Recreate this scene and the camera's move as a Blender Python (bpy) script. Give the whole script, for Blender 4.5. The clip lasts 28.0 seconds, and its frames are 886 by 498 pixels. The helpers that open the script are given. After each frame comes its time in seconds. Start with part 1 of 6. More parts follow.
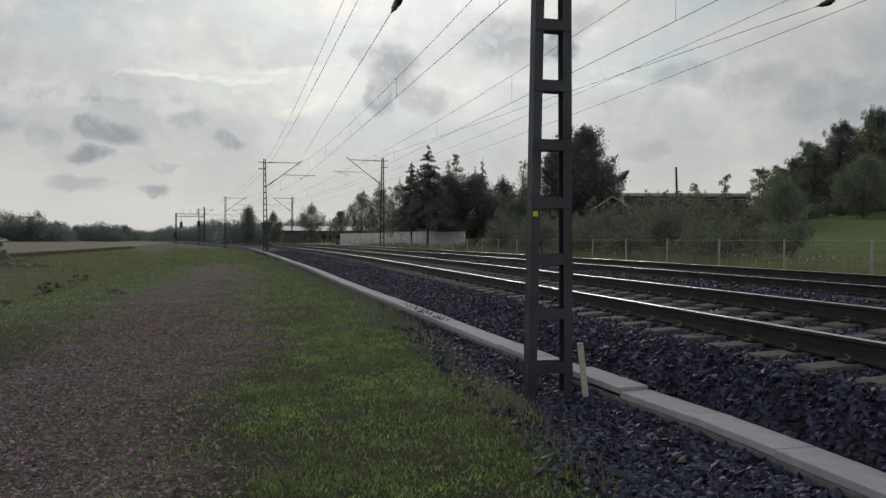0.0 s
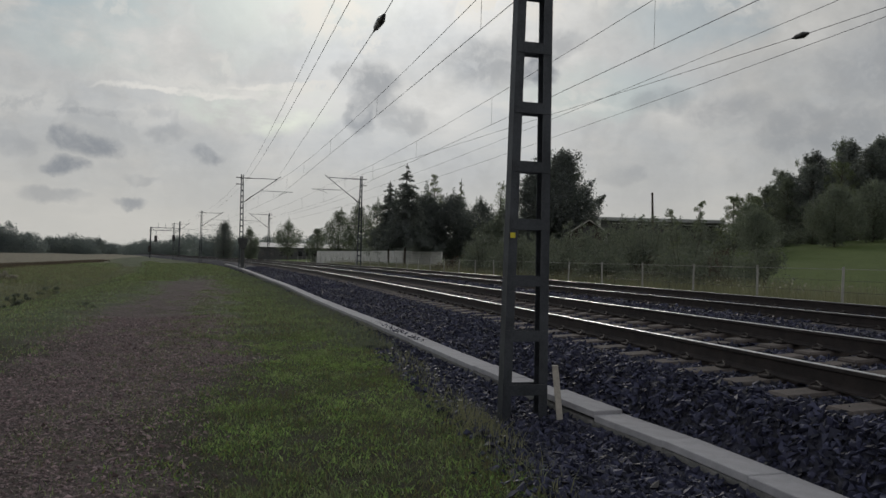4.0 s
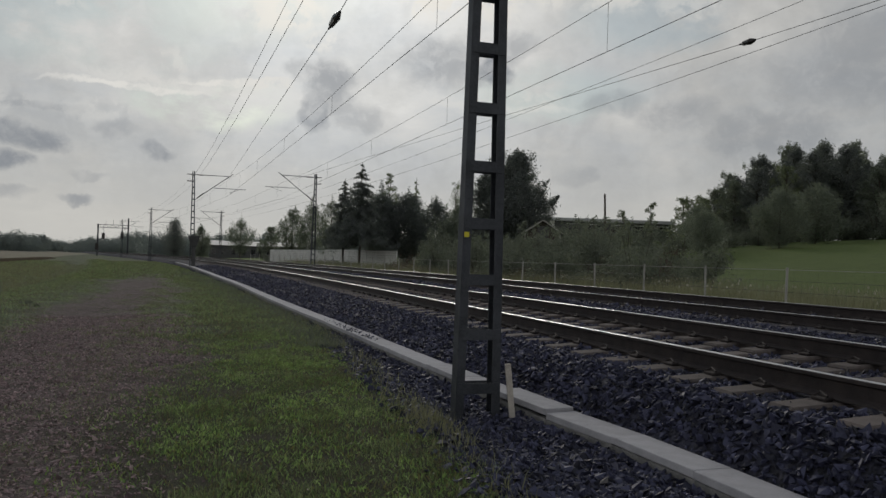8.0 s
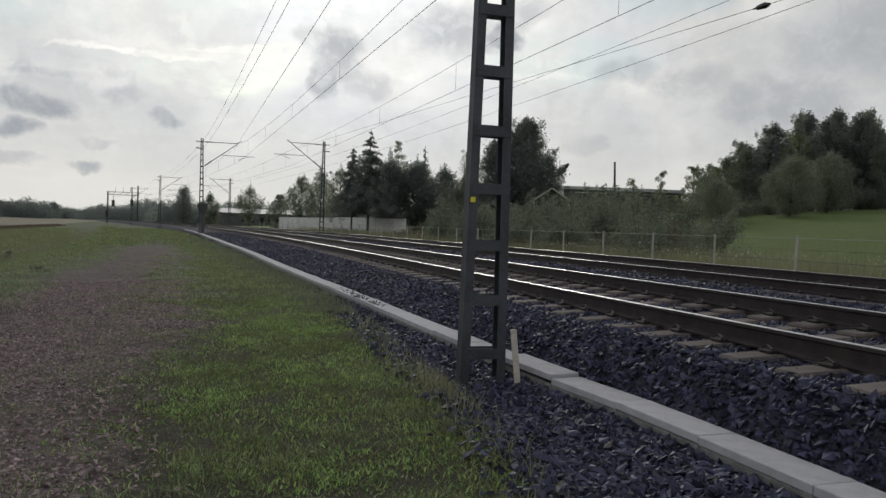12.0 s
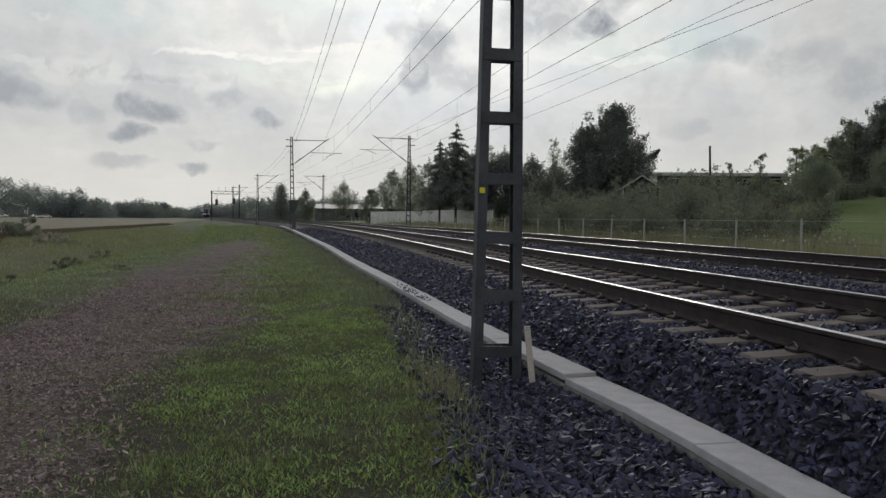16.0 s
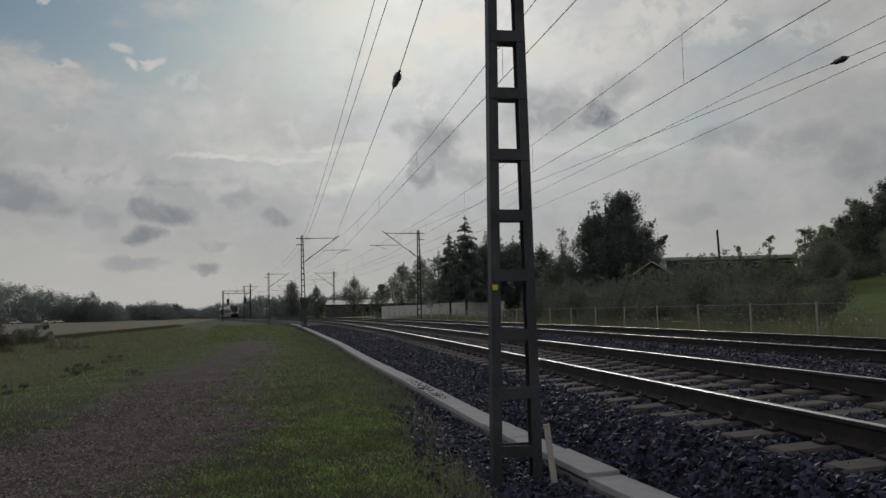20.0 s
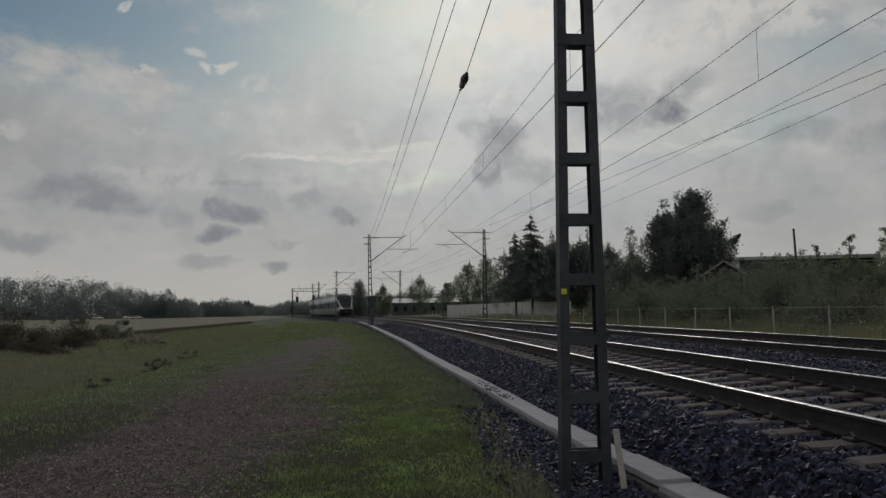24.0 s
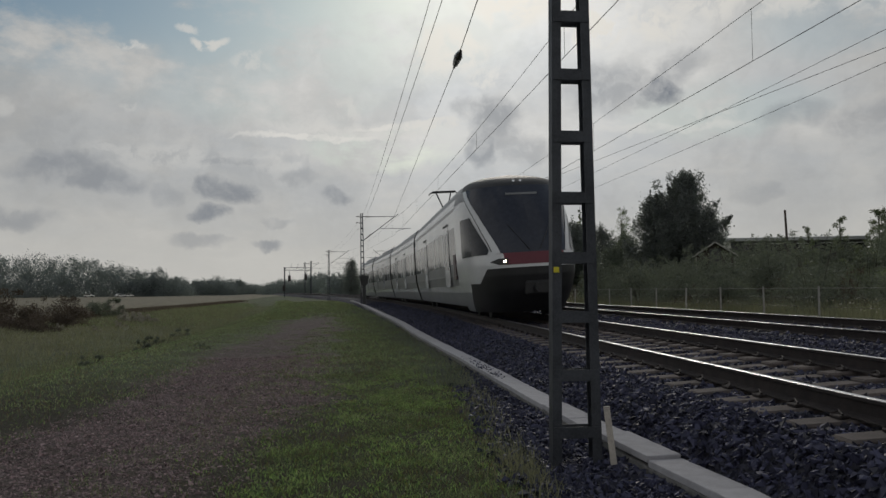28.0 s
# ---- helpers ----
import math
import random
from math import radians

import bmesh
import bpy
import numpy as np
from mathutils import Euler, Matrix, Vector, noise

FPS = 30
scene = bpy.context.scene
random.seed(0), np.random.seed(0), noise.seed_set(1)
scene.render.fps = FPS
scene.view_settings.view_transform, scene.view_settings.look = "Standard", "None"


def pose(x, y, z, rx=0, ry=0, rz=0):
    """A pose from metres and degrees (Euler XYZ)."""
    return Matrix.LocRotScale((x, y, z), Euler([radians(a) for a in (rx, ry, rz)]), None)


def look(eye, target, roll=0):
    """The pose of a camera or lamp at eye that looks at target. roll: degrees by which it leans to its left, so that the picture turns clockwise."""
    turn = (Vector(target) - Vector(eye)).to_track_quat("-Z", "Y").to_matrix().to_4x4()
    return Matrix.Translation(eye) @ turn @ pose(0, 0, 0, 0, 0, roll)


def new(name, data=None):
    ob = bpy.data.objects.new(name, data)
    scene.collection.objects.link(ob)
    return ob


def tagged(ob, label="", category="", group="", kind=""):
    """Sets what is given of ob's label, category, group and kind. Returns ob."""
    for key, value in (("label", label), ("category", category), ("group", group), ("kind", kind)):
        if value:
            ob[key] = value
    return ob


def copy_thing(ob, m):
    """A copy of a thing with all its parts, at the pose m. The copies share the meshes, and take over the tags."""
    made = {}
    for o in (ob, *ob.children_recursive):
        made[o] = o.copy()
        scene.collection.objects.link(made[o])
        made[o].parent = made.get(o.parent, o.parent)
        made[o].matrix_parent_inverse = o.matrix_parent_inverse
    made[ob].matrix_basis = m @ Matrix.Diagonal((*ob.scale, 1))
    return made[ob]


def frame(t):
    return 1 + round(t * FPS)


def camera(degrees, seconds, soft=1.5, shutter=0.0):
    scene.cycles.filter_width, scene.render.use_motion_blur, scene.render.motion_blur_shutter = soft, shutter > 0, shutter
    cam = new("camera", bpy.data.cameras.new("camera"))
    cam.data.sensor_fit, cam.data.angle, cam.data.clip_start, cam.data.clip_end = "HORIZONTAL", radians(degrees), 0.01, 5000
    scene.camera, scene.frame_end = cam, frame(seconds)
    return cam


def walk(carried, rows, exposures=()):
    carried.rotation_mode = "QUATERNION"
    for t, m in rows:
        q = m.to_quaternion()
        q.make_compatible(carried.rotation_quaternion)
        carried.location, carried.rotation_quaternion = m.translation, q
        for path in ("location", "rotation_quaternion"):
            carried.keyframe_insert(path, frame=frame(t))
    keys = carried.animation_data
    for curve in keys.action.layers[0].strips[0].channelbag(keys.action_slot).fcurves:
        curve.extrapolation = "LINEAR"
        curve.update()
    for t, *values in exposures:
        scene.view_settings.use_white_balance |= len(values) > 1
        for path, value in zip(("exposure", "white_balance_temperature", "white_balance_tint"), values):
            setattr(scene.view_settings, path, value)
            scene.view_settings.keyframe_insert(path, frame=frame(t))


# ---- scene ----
cam = camera(60.0, 28.0)
PATH = [
    (0, (-0.055, -0.401, 1.507), (-0.053, 1.599, 1.485), 0.4),
    (0.5, (-0.059, -0.378, 1.51), (-0.06, 1.622, 1.494), 0.5),
    (1, (-0.053, -0.397, 1.511), (-0.068, 1.603, 1.504), 0.8),
    (1.5, (-0.048, -0.364, 1.511), (-0.078, 1.636, 1.511), 1.1),
    (2, (-0.043, -0.388, 1.51), (-0.088, 1.612, 1.514), 1.1),
    (2.5, (-0.04, -0.379, 1.506), (-0.069, 1.62, 1.522), 0.9),
    (3, (-0.044, -0.371, 1.507), (-0.053, 1.629, 1.533), 0.8),
    (3.5, (-0.051, -0.369, 1.503), (-0.015, 1.63, 1.527), 1.0),
    (5.5, (-0.055, -0.39, 1.505), (0.036, 1.607, 1.573), 2.4),
    (6, (-0.051, -0.393, 1.509), (0.052, 1.603, 1.575), 2.1),
    (6.5, (-0.05, -0.394, 1.504), (0.046, 1.602, 1.579), 2.1),
    (7, (-0.048, -0.387, 1.5), (0.057, 1.609, 1.567), 2.4),
    (7.5, (-0.053, -0.38, 1.497), (0.087, 1.615, 1.54), 2.4),
    (8, (-0.046, -0.383, 1.499), (0.132, 1.609, 1.532), 1.9),
    (8.5, (-0.048, -0.365, 1.493), (0.155, 1.625, 1.521), 1.5),
    (9, (-0.051, -0.365, 1.492), (0.167, 1.623, 1.515), 1.8),
    (9.5, (-0.057, -0.386, 1.491), (0.169, 1.601, 1.501), 2.1),
    (10, (-0.061, -0.388, 1.485), (0.17, 1.598, 1.477), 2.2),
    (10.5, (-0.075, -0.36, 1.483), (0.143, 1.628, 1.478), 2.3),
    (11, (-0.103, -0.364, 1.467), (0.117, 1.624, 1.436), 2.3),
    (11.5, (-0.113, -0.369, 1.469), (0.1, 1.619, 1.425), 2.5),
    (12, (-0.014, -0.345, 1.47), (0.144, 1.648, 1.42), 2.1),
    (12.5, (0.179, -0.267, 1.474), (0.199, 1.732, 1.423), 2.2),
    (14.5, (0.602, -0.096, 1.499), (0.643, 1.903, 1.45), 1.8),
    (15, (0.72, -0.054, 1.501), (0.71, 1.946, 1.469), 1.6),
    (15.5, (0.787, -0.033, 1.488), (0.642, 1.961, 1.429), 1.8),
    (16, (0.785, -0.07, 1.502), (0.696, 1.926, 1.424), 0.8),
    (16.5, (0.769, -0.069, 1.503), (0.691, 1.928, 1.436), 0.2),
    (17, (0.762, -0.064, 1.51), (0.671, 1.933, 1.449), 0.5),
    (17.5, (0.757, -0.07, 1.515), (0.648, 1.926, 1.494), 0.1),
    (18, (0.751, -0.074, 1.511), (0.635, 1.922, 1.482), -0.0),
    (18.5, (0.752, -0.072, 1.508), (0.638, 1.924, 1.483), -0.2),
    (19, (0.755, -0.067, 1.522), (0.646, 1.93, 1.508), -0.4),
    (19.5, (0.769, -0.102, 1.534), (0.664, 1.895, 1.574), -1.0),
    (20, (0.759, -0.097, 1.559), (0.644, 1.894, 1.721), -1.1),
    (20.5, (0.76, -0.077, 1.588), (0.642, 1.913, 1.747), -0.8),
    (21, (0.749, -0.074, 1.599), (0.627, 1.916, 1.751), -0.3),
    (21.5, (0.755, -0.086, 1.59), (0.6, 1.902, 1.745), -0.9),
    (22, (0.757, -0.154, 1.589), (0.558, 1.83, 1.736), -1.7),
    (22.5, (0.746, -0.137, 1.605), (0.48, 1.837, 1.778), -1.8),
    (24.5, (0.736, -0.171, 1.6), (0.453, 1.802, 1.759), -0.6),
    (25, (0.735, -0.16, 1.596), (0.435, 1.807, 1.792), -1.2),
    (25.5, (0.723, -0.161, 1.611), (0.405, 1.805, 1.796), -1.6),
    (26, (0.725, -0.163, 1.601), (0.429, 1.807, 1.774), -1.1),
    (26.5, (0.726, -0.152, 1.61), (0.477, 1.824, 1.792), -0.6),
    (27, (0.739, -0.192, 1.589), (0.492, 1.785, 1.762), -0.5),
    (27.5, (0.737, -0.154, 1.586), (0.471, 1.824, 1.719), -0.6),
    (28, (0.733, -0.165, 1.584), (0.467, 1.814, 1.692), -0.4),
]
EXPOSURES = [(0, -0.08), (2, -0.34), (3.5, -0.32), (6, -0.34), (8, -0.32), (10, -0.12), (11.5, 0.18), (14.5, 0.12), (17, 0.08), (19, -0.22), (20, -0.58), (22, -0.64), (25, -0.66), (27, -0.46), (28, -0.42)]
walk(cam, [(t, look(eye, target, roll)) for t, eye, target, roll in PATH], EXPOSURES)
PI = math.pi

# ---- world, sun, exposure ----
SUN_AZ, SUN_EL = radians(-4.0), radians(24.0)
SUN_DIR = Vector((math.sin(SUN_AZ) * math.cos(SUN_EL), math.cos(SUN_AZ) * math.cos(SUN_EL), math.sin(SUN_EL)))
sun_data = bpy.data.lights.new("sun", "SUN")
sun_data.energy, sun_data.angle, sun_data.color = 0.7, radians(14), (1.0, 0.93, 0.82)
sun = new("sun", sun_data)
sun.matrix_world = look(SUN_DIR * 100, (0, 0, 0))


class Nodes:
    """A short way to write node trees."""

    def __init__(self, tree):
        self.tree = tree
        tree.nodes.clear()

    def add(self, kind, ins=(), **props):
        node = self.tree.nodes.new(kind)
        for key, value in props.items():
            setattr(node, key, value)
        for key, value in dict(ins).items():
            if isinstance(value, bpy.types.NodeSocket):
                self.tree.links.new(value, node.inputs[key])
            else:
                node.inputs[key].default_value = value
        return node

    def math(self, op, a, b=0.0, clamp=False):
        return self.add("ShaderNodeMath", {0: a, 1: b}, operation=op, use_clamp=clamp).outputs[0]

    def vec(self, op, a, b=(0, 0, 0)):
        node = self.add("ShaderNodeVectorMath", {0: a, 1: b}, operation=op)
        return node.outputs["Value"] if op in ("DOT_PRODUCT", "LENGTH", "DISTANCE") else node.outputs[0]

    def noise(self, vector, scale, detail=4.0, rough=0.55, **more):
        return self.add("ShaderNodeTexNoise", {"Vector": vector, "Scale": scale, "Detail": detail, "Roughness": rough, **more}).outputs[0]

    def ramp(self, fac, stops):
        node = self.add("ShaderNodeValToRGB", {0: fac})
        while len(node.color_ramp.elements) < len(stops):
            node.color_ramp.elements.new(0.5)
        for el, (pos, col) in zip(node.color_ramp.elements, stops):
            el.position = pos
            el.color = (*col, 1) if not isinstance(col, (int, float)) else (col, col, col, 1)
        return node.outputs[0]

    def mix(self, fac, a, b, blend="MIX"):
        def four(c):
            return (*c, 1) if isinstance(c, tuple) and len(c) == 3 else c
        node = self.add("ShaderNodeMix", data_type="RGBA", blend_type=blend)
        for key, value in ((0, fac), (6, four(a)), (7, four(b))):
            if isinstance(value, bpy.types.NodeSocket):
                self.tree.links.new(value, node.inputs[key])
            else:
                node.inputs[key].default_value = value
        return node.outputs[2]

    def smooth(self, value, lo, hi, a=0.0, b=1.0):
        return self.add("ShaderNodeMapRange", {0: value, 1: lo, 2: hi, 3: a, 4: b}, interpolation_type="SMOOTHSTEP").outputs[0]


# soft dark clumps of cloud: azimuth, elevation, half width and half height in degrees, darkness
CLUMPS = [(-34.4, 8.3, 2.4, 1.0, 0.55), (-31.8, 7.5, 2.2, 0.8, 0.6), (-24.2, 7.3, 1.0, 0.9, 0.75), (-22.8, 6.9, 1.3, 0.8, 0.75), (-24.6, 5.5, 1.2, 0.55, 0.85), (-27.6, 6.9, 1.3, 0.7, 0.3), (-15.3, 7.0, 1.2, 0.5, 0.6), (-20.7, 3.7, 1.1, 0.35, 0.6),
          (-25.2, 3.4, 2.0, 0.45, 0.4), (-37.1, 5.0, 2.2, 0.7, 0.5), (-18.0, 8.2, 1.3, 0.45, 0.35), (-19.9, 5.2, 1.2, 0.3, 0.3), (-23.0, 9.4, 2.4, 0.3, 0.25),
          (-3.6, 12.6, 1.7, 1.5, 0.6), (-4.4, 10.6, 1.0, 1.5, 0.65), (-1.5, 10.4, 1.6, 1.2, 0.35), (-2.8, 11.4, 1.2, 1.2, 0.4), (-5.8, 13.2, 1.0, 0.8, 0.3), (4.6, 14.6, 2.8, 1.8, 0.5), (8.3, 14.4, 1.3, 1.1, 1.0), (9.6, 15.8, 1.6, 1.0, 0.45), (6.6, 13.6, 1.5, 0.8, 0.4),
          (17.4, 11.9, 2.2, 0.9, 0.4), (15.2, 6.6, 1.4, 0.8, 0.25), (22.0, 11.0, 2.6, 1.2, 0.35), (28.0, 9.5, 4.0, 1.6, 0.4), (34.0, 14.0, 6.0, 3.0, 0.4)]
# last patch lies unseen overhead, added to turn the sky's fill light bluer
CLEAR = [(-34.0, 23.0, 24.0, 7.5, 1.0), (-12.0, 10.6, 5.0, 1.6, 0.6), (-22.0, 15.0, 9.0, 2.4, 0.4), (13.0, 12.6, 6.0, 1.8, 0.4), (20.0, 17.5, 5.0, 2.0, 0.4), (60.0, 35.0, 18.0, 12.0, 0.6), (0.0, 78.0, 44.0, 32.0, 0.75)]
PUFFS = [(-37.5, 21.8, 2.0, 1.0, 0.95), (-24.6, 17.6, 1.1, 0.35, 0.9), (-25.8, 18.4, 0.7, 0.3, 0.7), (-30.5, 16.6, 0.9, 0.3, 0.8), (-31.5, 20.4, 0.5, 0.4, 0.8), (-21.2, 16.2, 1.5, 0.6, 0.5), (-37.9, 12.2, 0.9, 0.7, 0.5), (-30.5, 13.0, 0.5, 0.35, 0.35),
         (-7.2, 17.6, 2.6, 1.6, 0.9), (-4.0, 15.6, 1.5, 0.9, 0.5), (-15.2, 13.6, 1.2, 0.8, 0.4), (-7.7, 12.0, 1.3, 0.3, 0.7), (-1.4, 20.9, 3.6, 1.8, 1.0), (-12.7, 22.5, 4.0, 1.5, 0.7), (4.0, 19.0, 2.4, 1.2, 0.95),
         (8.5, 18.6, 2.2, 1.1, 0.95), (12.5, 20.3, 3.4, 1.6, 0.95), (17.3, 19.2, 2.4, 1.3, 0.85), (22.5, 18.4, 2.2, 1.0, 0.5), (11.6, 12.2, 2.4, 0.6, 0.4), (-27.5, 9.6, 5.0, 0.9, 0.4), (-19.0, 9.4, 3.0, 0.7, 0.35)]
STREAKS = [(-17.0, 11.4, 5.0, 0.26, 0.9), (-10.6, 12.3, 4.0, 0.26, 1.0), (-13.5, 12.0, 6.5, 0.7, 0.5), (9.0, 11.6, 5.0, 0.3, 0.35)]


def facing(az, el):
    a, e = radians(az), radians(el)
    mid = Vector((math.sin(a) * math.cos(e), math.cos(a) * math.cos(e), math.sin(e)))
    right = Vector((math.cos(a), -math.sin(a), 0))
    return mid, right, right.cross(mid)


def make_world():
    world = bpy.data.worlds.new("sky")
    scene.world = world
    world.use_nodes = True
    n = Nodes(world.node_tree)
    way = n.add("ShaderNodeTexCoord").outputs["Generated"]
    sky = n.add("ShaderNodeTexSky", sky_type="NISHITA", sun_disc=False, sun_elevation=SUN_EL, sun_rotation=SUN_AZ,
                air_density=1.2, dust_density=1.0).outputs[0]
    sep = n.add("ShaderNodeSeparateXYZ", {0: way})
    up = n.math("MAXIMUM", sep.outputs[2], 0.0)
    lift = n.math("ADD", up, 0.26)
    flat = n.add("ShaderNodeCombineXYZ", {0: n.math("DIVIDE", sep.outputs[0], lift), 1: n.math("DIVIDE", sep.outputs[1], lift), 2: 0.35}).outputs[0]
    big = n.noise(flat, 0.75, 7.0, 0.58, Distortion=0.25)
    fine = n.noise(flat, 3.0, 8.0, 0.64)
    near_sun = n.math("MAXIMUM", n.vec("DOT_PRODUCT", way, tuple(SUN_DIR)), 0.0)
    glow = n.math("ADD", n.math("MULTIPLY", n.math("POWER", near_sun, 12.0), 0.55), n.math("MULTIPLY", n.math("POWER", near_sun, 70.0), 0.55))
    # the drift that frays the clumps
    fray = n.add("ShaderNodeTexNoise", {"Vector": way, "Scale": 15.0, "Detail": 5.0, "Roughness": 0.55}).outputs[1]
    drift = n.vec("MULTIPLY", n.vec("SUBTRACT", fray, (0.5, 0.5, 0.5)), (0.075, 0.075, 0.05))
    moved = n.vec("ADD", way, drift)

    def field(spots, soft=1.9):
        total = None
        for az, el, hw, hh, amount in spots:
            mid, right, top = facing(az, el)
            u = n.math("DIVIDE", n.vec("DOT_PRODUCT", moved, tuple(right)), math.sin(radians(hw)))
            v = n.math("DIVIDE", n.vec("DOT_PRODUCT", moved, tuple(top)), math.sin(radians(hh)))
            r = n.math("ADD", n.math("MULTIPLY", u, u), n.math("MULTIPLY", v, v))
            ahead = n.math("GREATER_THAN", n.vec("DOT_PRODUCT", way, tuple(mid)), 0.0)
            mask = n.math("MULTIPLY", n.math("MULTIPLY", n.smooth(r, 0.15, soft, 1.0, 0.0), amount), ahead)
            total = mask if total is None else n.math("MAXIMUM", total, mask)
        return total

    curds = n.noise(moved, 40.0, 5.0, 0.58)
    body = n.math("ADD", n.math("MULTIPLY", big, 0.6), n.math("MULTIPLY", fine, 0.4))
    shade = n.ramp(body, [(0.32, (0.51, 0.53, 0.555)), (0.46, (0.585, 0.60, 0.605)), (0.55, (0.66, 0.66, 0.645)), (0.66, (0.79, 0.78, 0.75))])
    wisps = n.noise(moved, 9.0, 5.0, 0.52)
    gain = n.math("MULTIPLY", n.math("ADD", 0.80, n.math("MULTIPLY", glow, 0.85)), n.smooth(n.math("ADD", n.math("MULTIPLY", wisps, 0.62), n.math("MULTIPLY", curds, 0.38)), 0.36, 0.62, 0.93, 1.07))
    cloud = n.mix(1.0, shade, n.add("ShaderNodeCombineColor", {0: gain, 1: gain, 2: gain}).outputs[0], "MULTIPLY")
    clear = n.mix(1.0, sky, (0.050, 0.060, 0.064), "MULTIPLY")
    both = n.mix(n.math("MULTIPLY", field(CLEAR), n.smooth(fine, 0.66, 0.46)), cloud, clear)
    both = n.mix(n.math("MULTIPLY", field(PUFFS, 1.6), n.smooth(curds, 0.38, 0.55)), both, n.mix(glow, (0.70, 0.70, 0.68), (1.15, 1.10, 1.0)))
    both = n.mix(n.math("MULTIPLY", field(STREAKS, 1.8), n.smooth(curds, 0.30, 0.55, 0.35, 1.0)), both, (0.92, 0.90, 0.85))
    # haze at the skyline
    both = n.mix(n.smooth(up, 0.0, 0.17, 0.85, 0.0), both, (0.69, 0.676, 0.632))
    both = n.mix(n.math("MULTIPLY", field(CLUMPS, 1.9), n.smooth(curds, 0.72, 0.40, 0.55, 1.0)), both, (0.26, 0.285, 0.325))
    bg = n.add("ShaderNodeBackground", {0: both, 1: 1.0})
    n.tree.links.new(bg.outputs[0], n.add("ShaderNodeOutputWorld").inputs[0])


make_world()

# ---- materials ----


def material(name):
    m = bpy.data.materials.new(name)
    m.use_nodes = True
    return m, Nodes(m.node_tree)


def finish(n, color, rough=0.8, metal=0.0, bump=None, strength=0.5, distance=0.02, **more):
    ins = {"Base Color": color, "Roughness": rough, "Metallic": metal, **more}
    if isinstance(color, tuple) and len(color) == 3:
        ins["Base Color"] = (*color, 1)
    if bump is not None:
        ins["Normal"] = n.add("ShaderNodeBump", {"Height": bump, "Strength": strength, "Distance": distance}).outputs[0]
    shader = n.add("ShaderNodeBsdfPrincipled", ins)
    n.tree.links.new(shader.outputs[0], n.add("ShaderNodeOutputMaterial").inputs[0])


def coarse(name, dark, light, scale=4.0, fine=40.0, rough=0.8, metal=0.0, strength=0.4, distance=0.01, island=0.0, each=0.0, **more):
    """A surface with stains and grain, in object space."""
    m, n = material(name)
    at = n.add("ShaderNodeTexCoord").outputs["Object"]
    a, b = n.noise(at, scale, 5.0, 0.6), n.noise(at, fine, 4.0, 0.6)
    fac = n.math("ADD", n.math("MULTIPLY", a, 0.6), n.math("MULTIPLY", b, 0.4))
    fac = n.smooth(fac, 0.36, 0.64)
    if island:
        rnd = n.add("ShaderNodeNewGeometry").outputs["Random Per Island"]
        fac = n.math("ADD", n.math("MULTIPLY", fac, 1 - island), n.math("MULTIPLY", rnd, island))
    if each:
        rnd = n.add("ShaderNodeObjectInfo").outputs["Random"]
        fac = n.math("ADD", n.math("MULTIPLY", fac, 1 - each), n.math("MULTIPLY", rnd, each))
    finish(n, n.mix(fac, dark, light), rough, metal, b, strength, distance, **more)
    return m


def leafy(name, dark, light, through_light=0.0):
    m, n = material(name)
    rnd = n.add("ShaderNodeNewGeometry").outputs["Random Per Island"]
    at = n.add("ShaderNodeTexCoord").outputs["Object"]
    big = n.noise(at, 0.6, 3.0, 0.5)
    fac = n.math("ADD", n.math("MULTIPLY", rnd, 0.6), n.math("MULTIPLY", n.smooth(big, 0.35, 0.65), 0.4))
    color = n.mix(fac, dark, light)
    diffuse = n.add("ShaderNodeBsdfPrincipled", {"Base Color": color, "Roughness": 0.6, "Specular IOR Level": 0.25})
    thin = n.add("ShaderNodeBsdfTranslucent", {0: n.mix(1.0, color, (1.1, 1.15, 0.8), "MULTIPLY")})
    both = n.add("ShaderNodeMixShader", {0: through_light, 1: diffuse.outputs[0], 2: thin.outputs[0]})
    n.tree.links.new(both.outputs[0], n.add("ShaderNodeOutputMaterial").inputs[0])
    return m


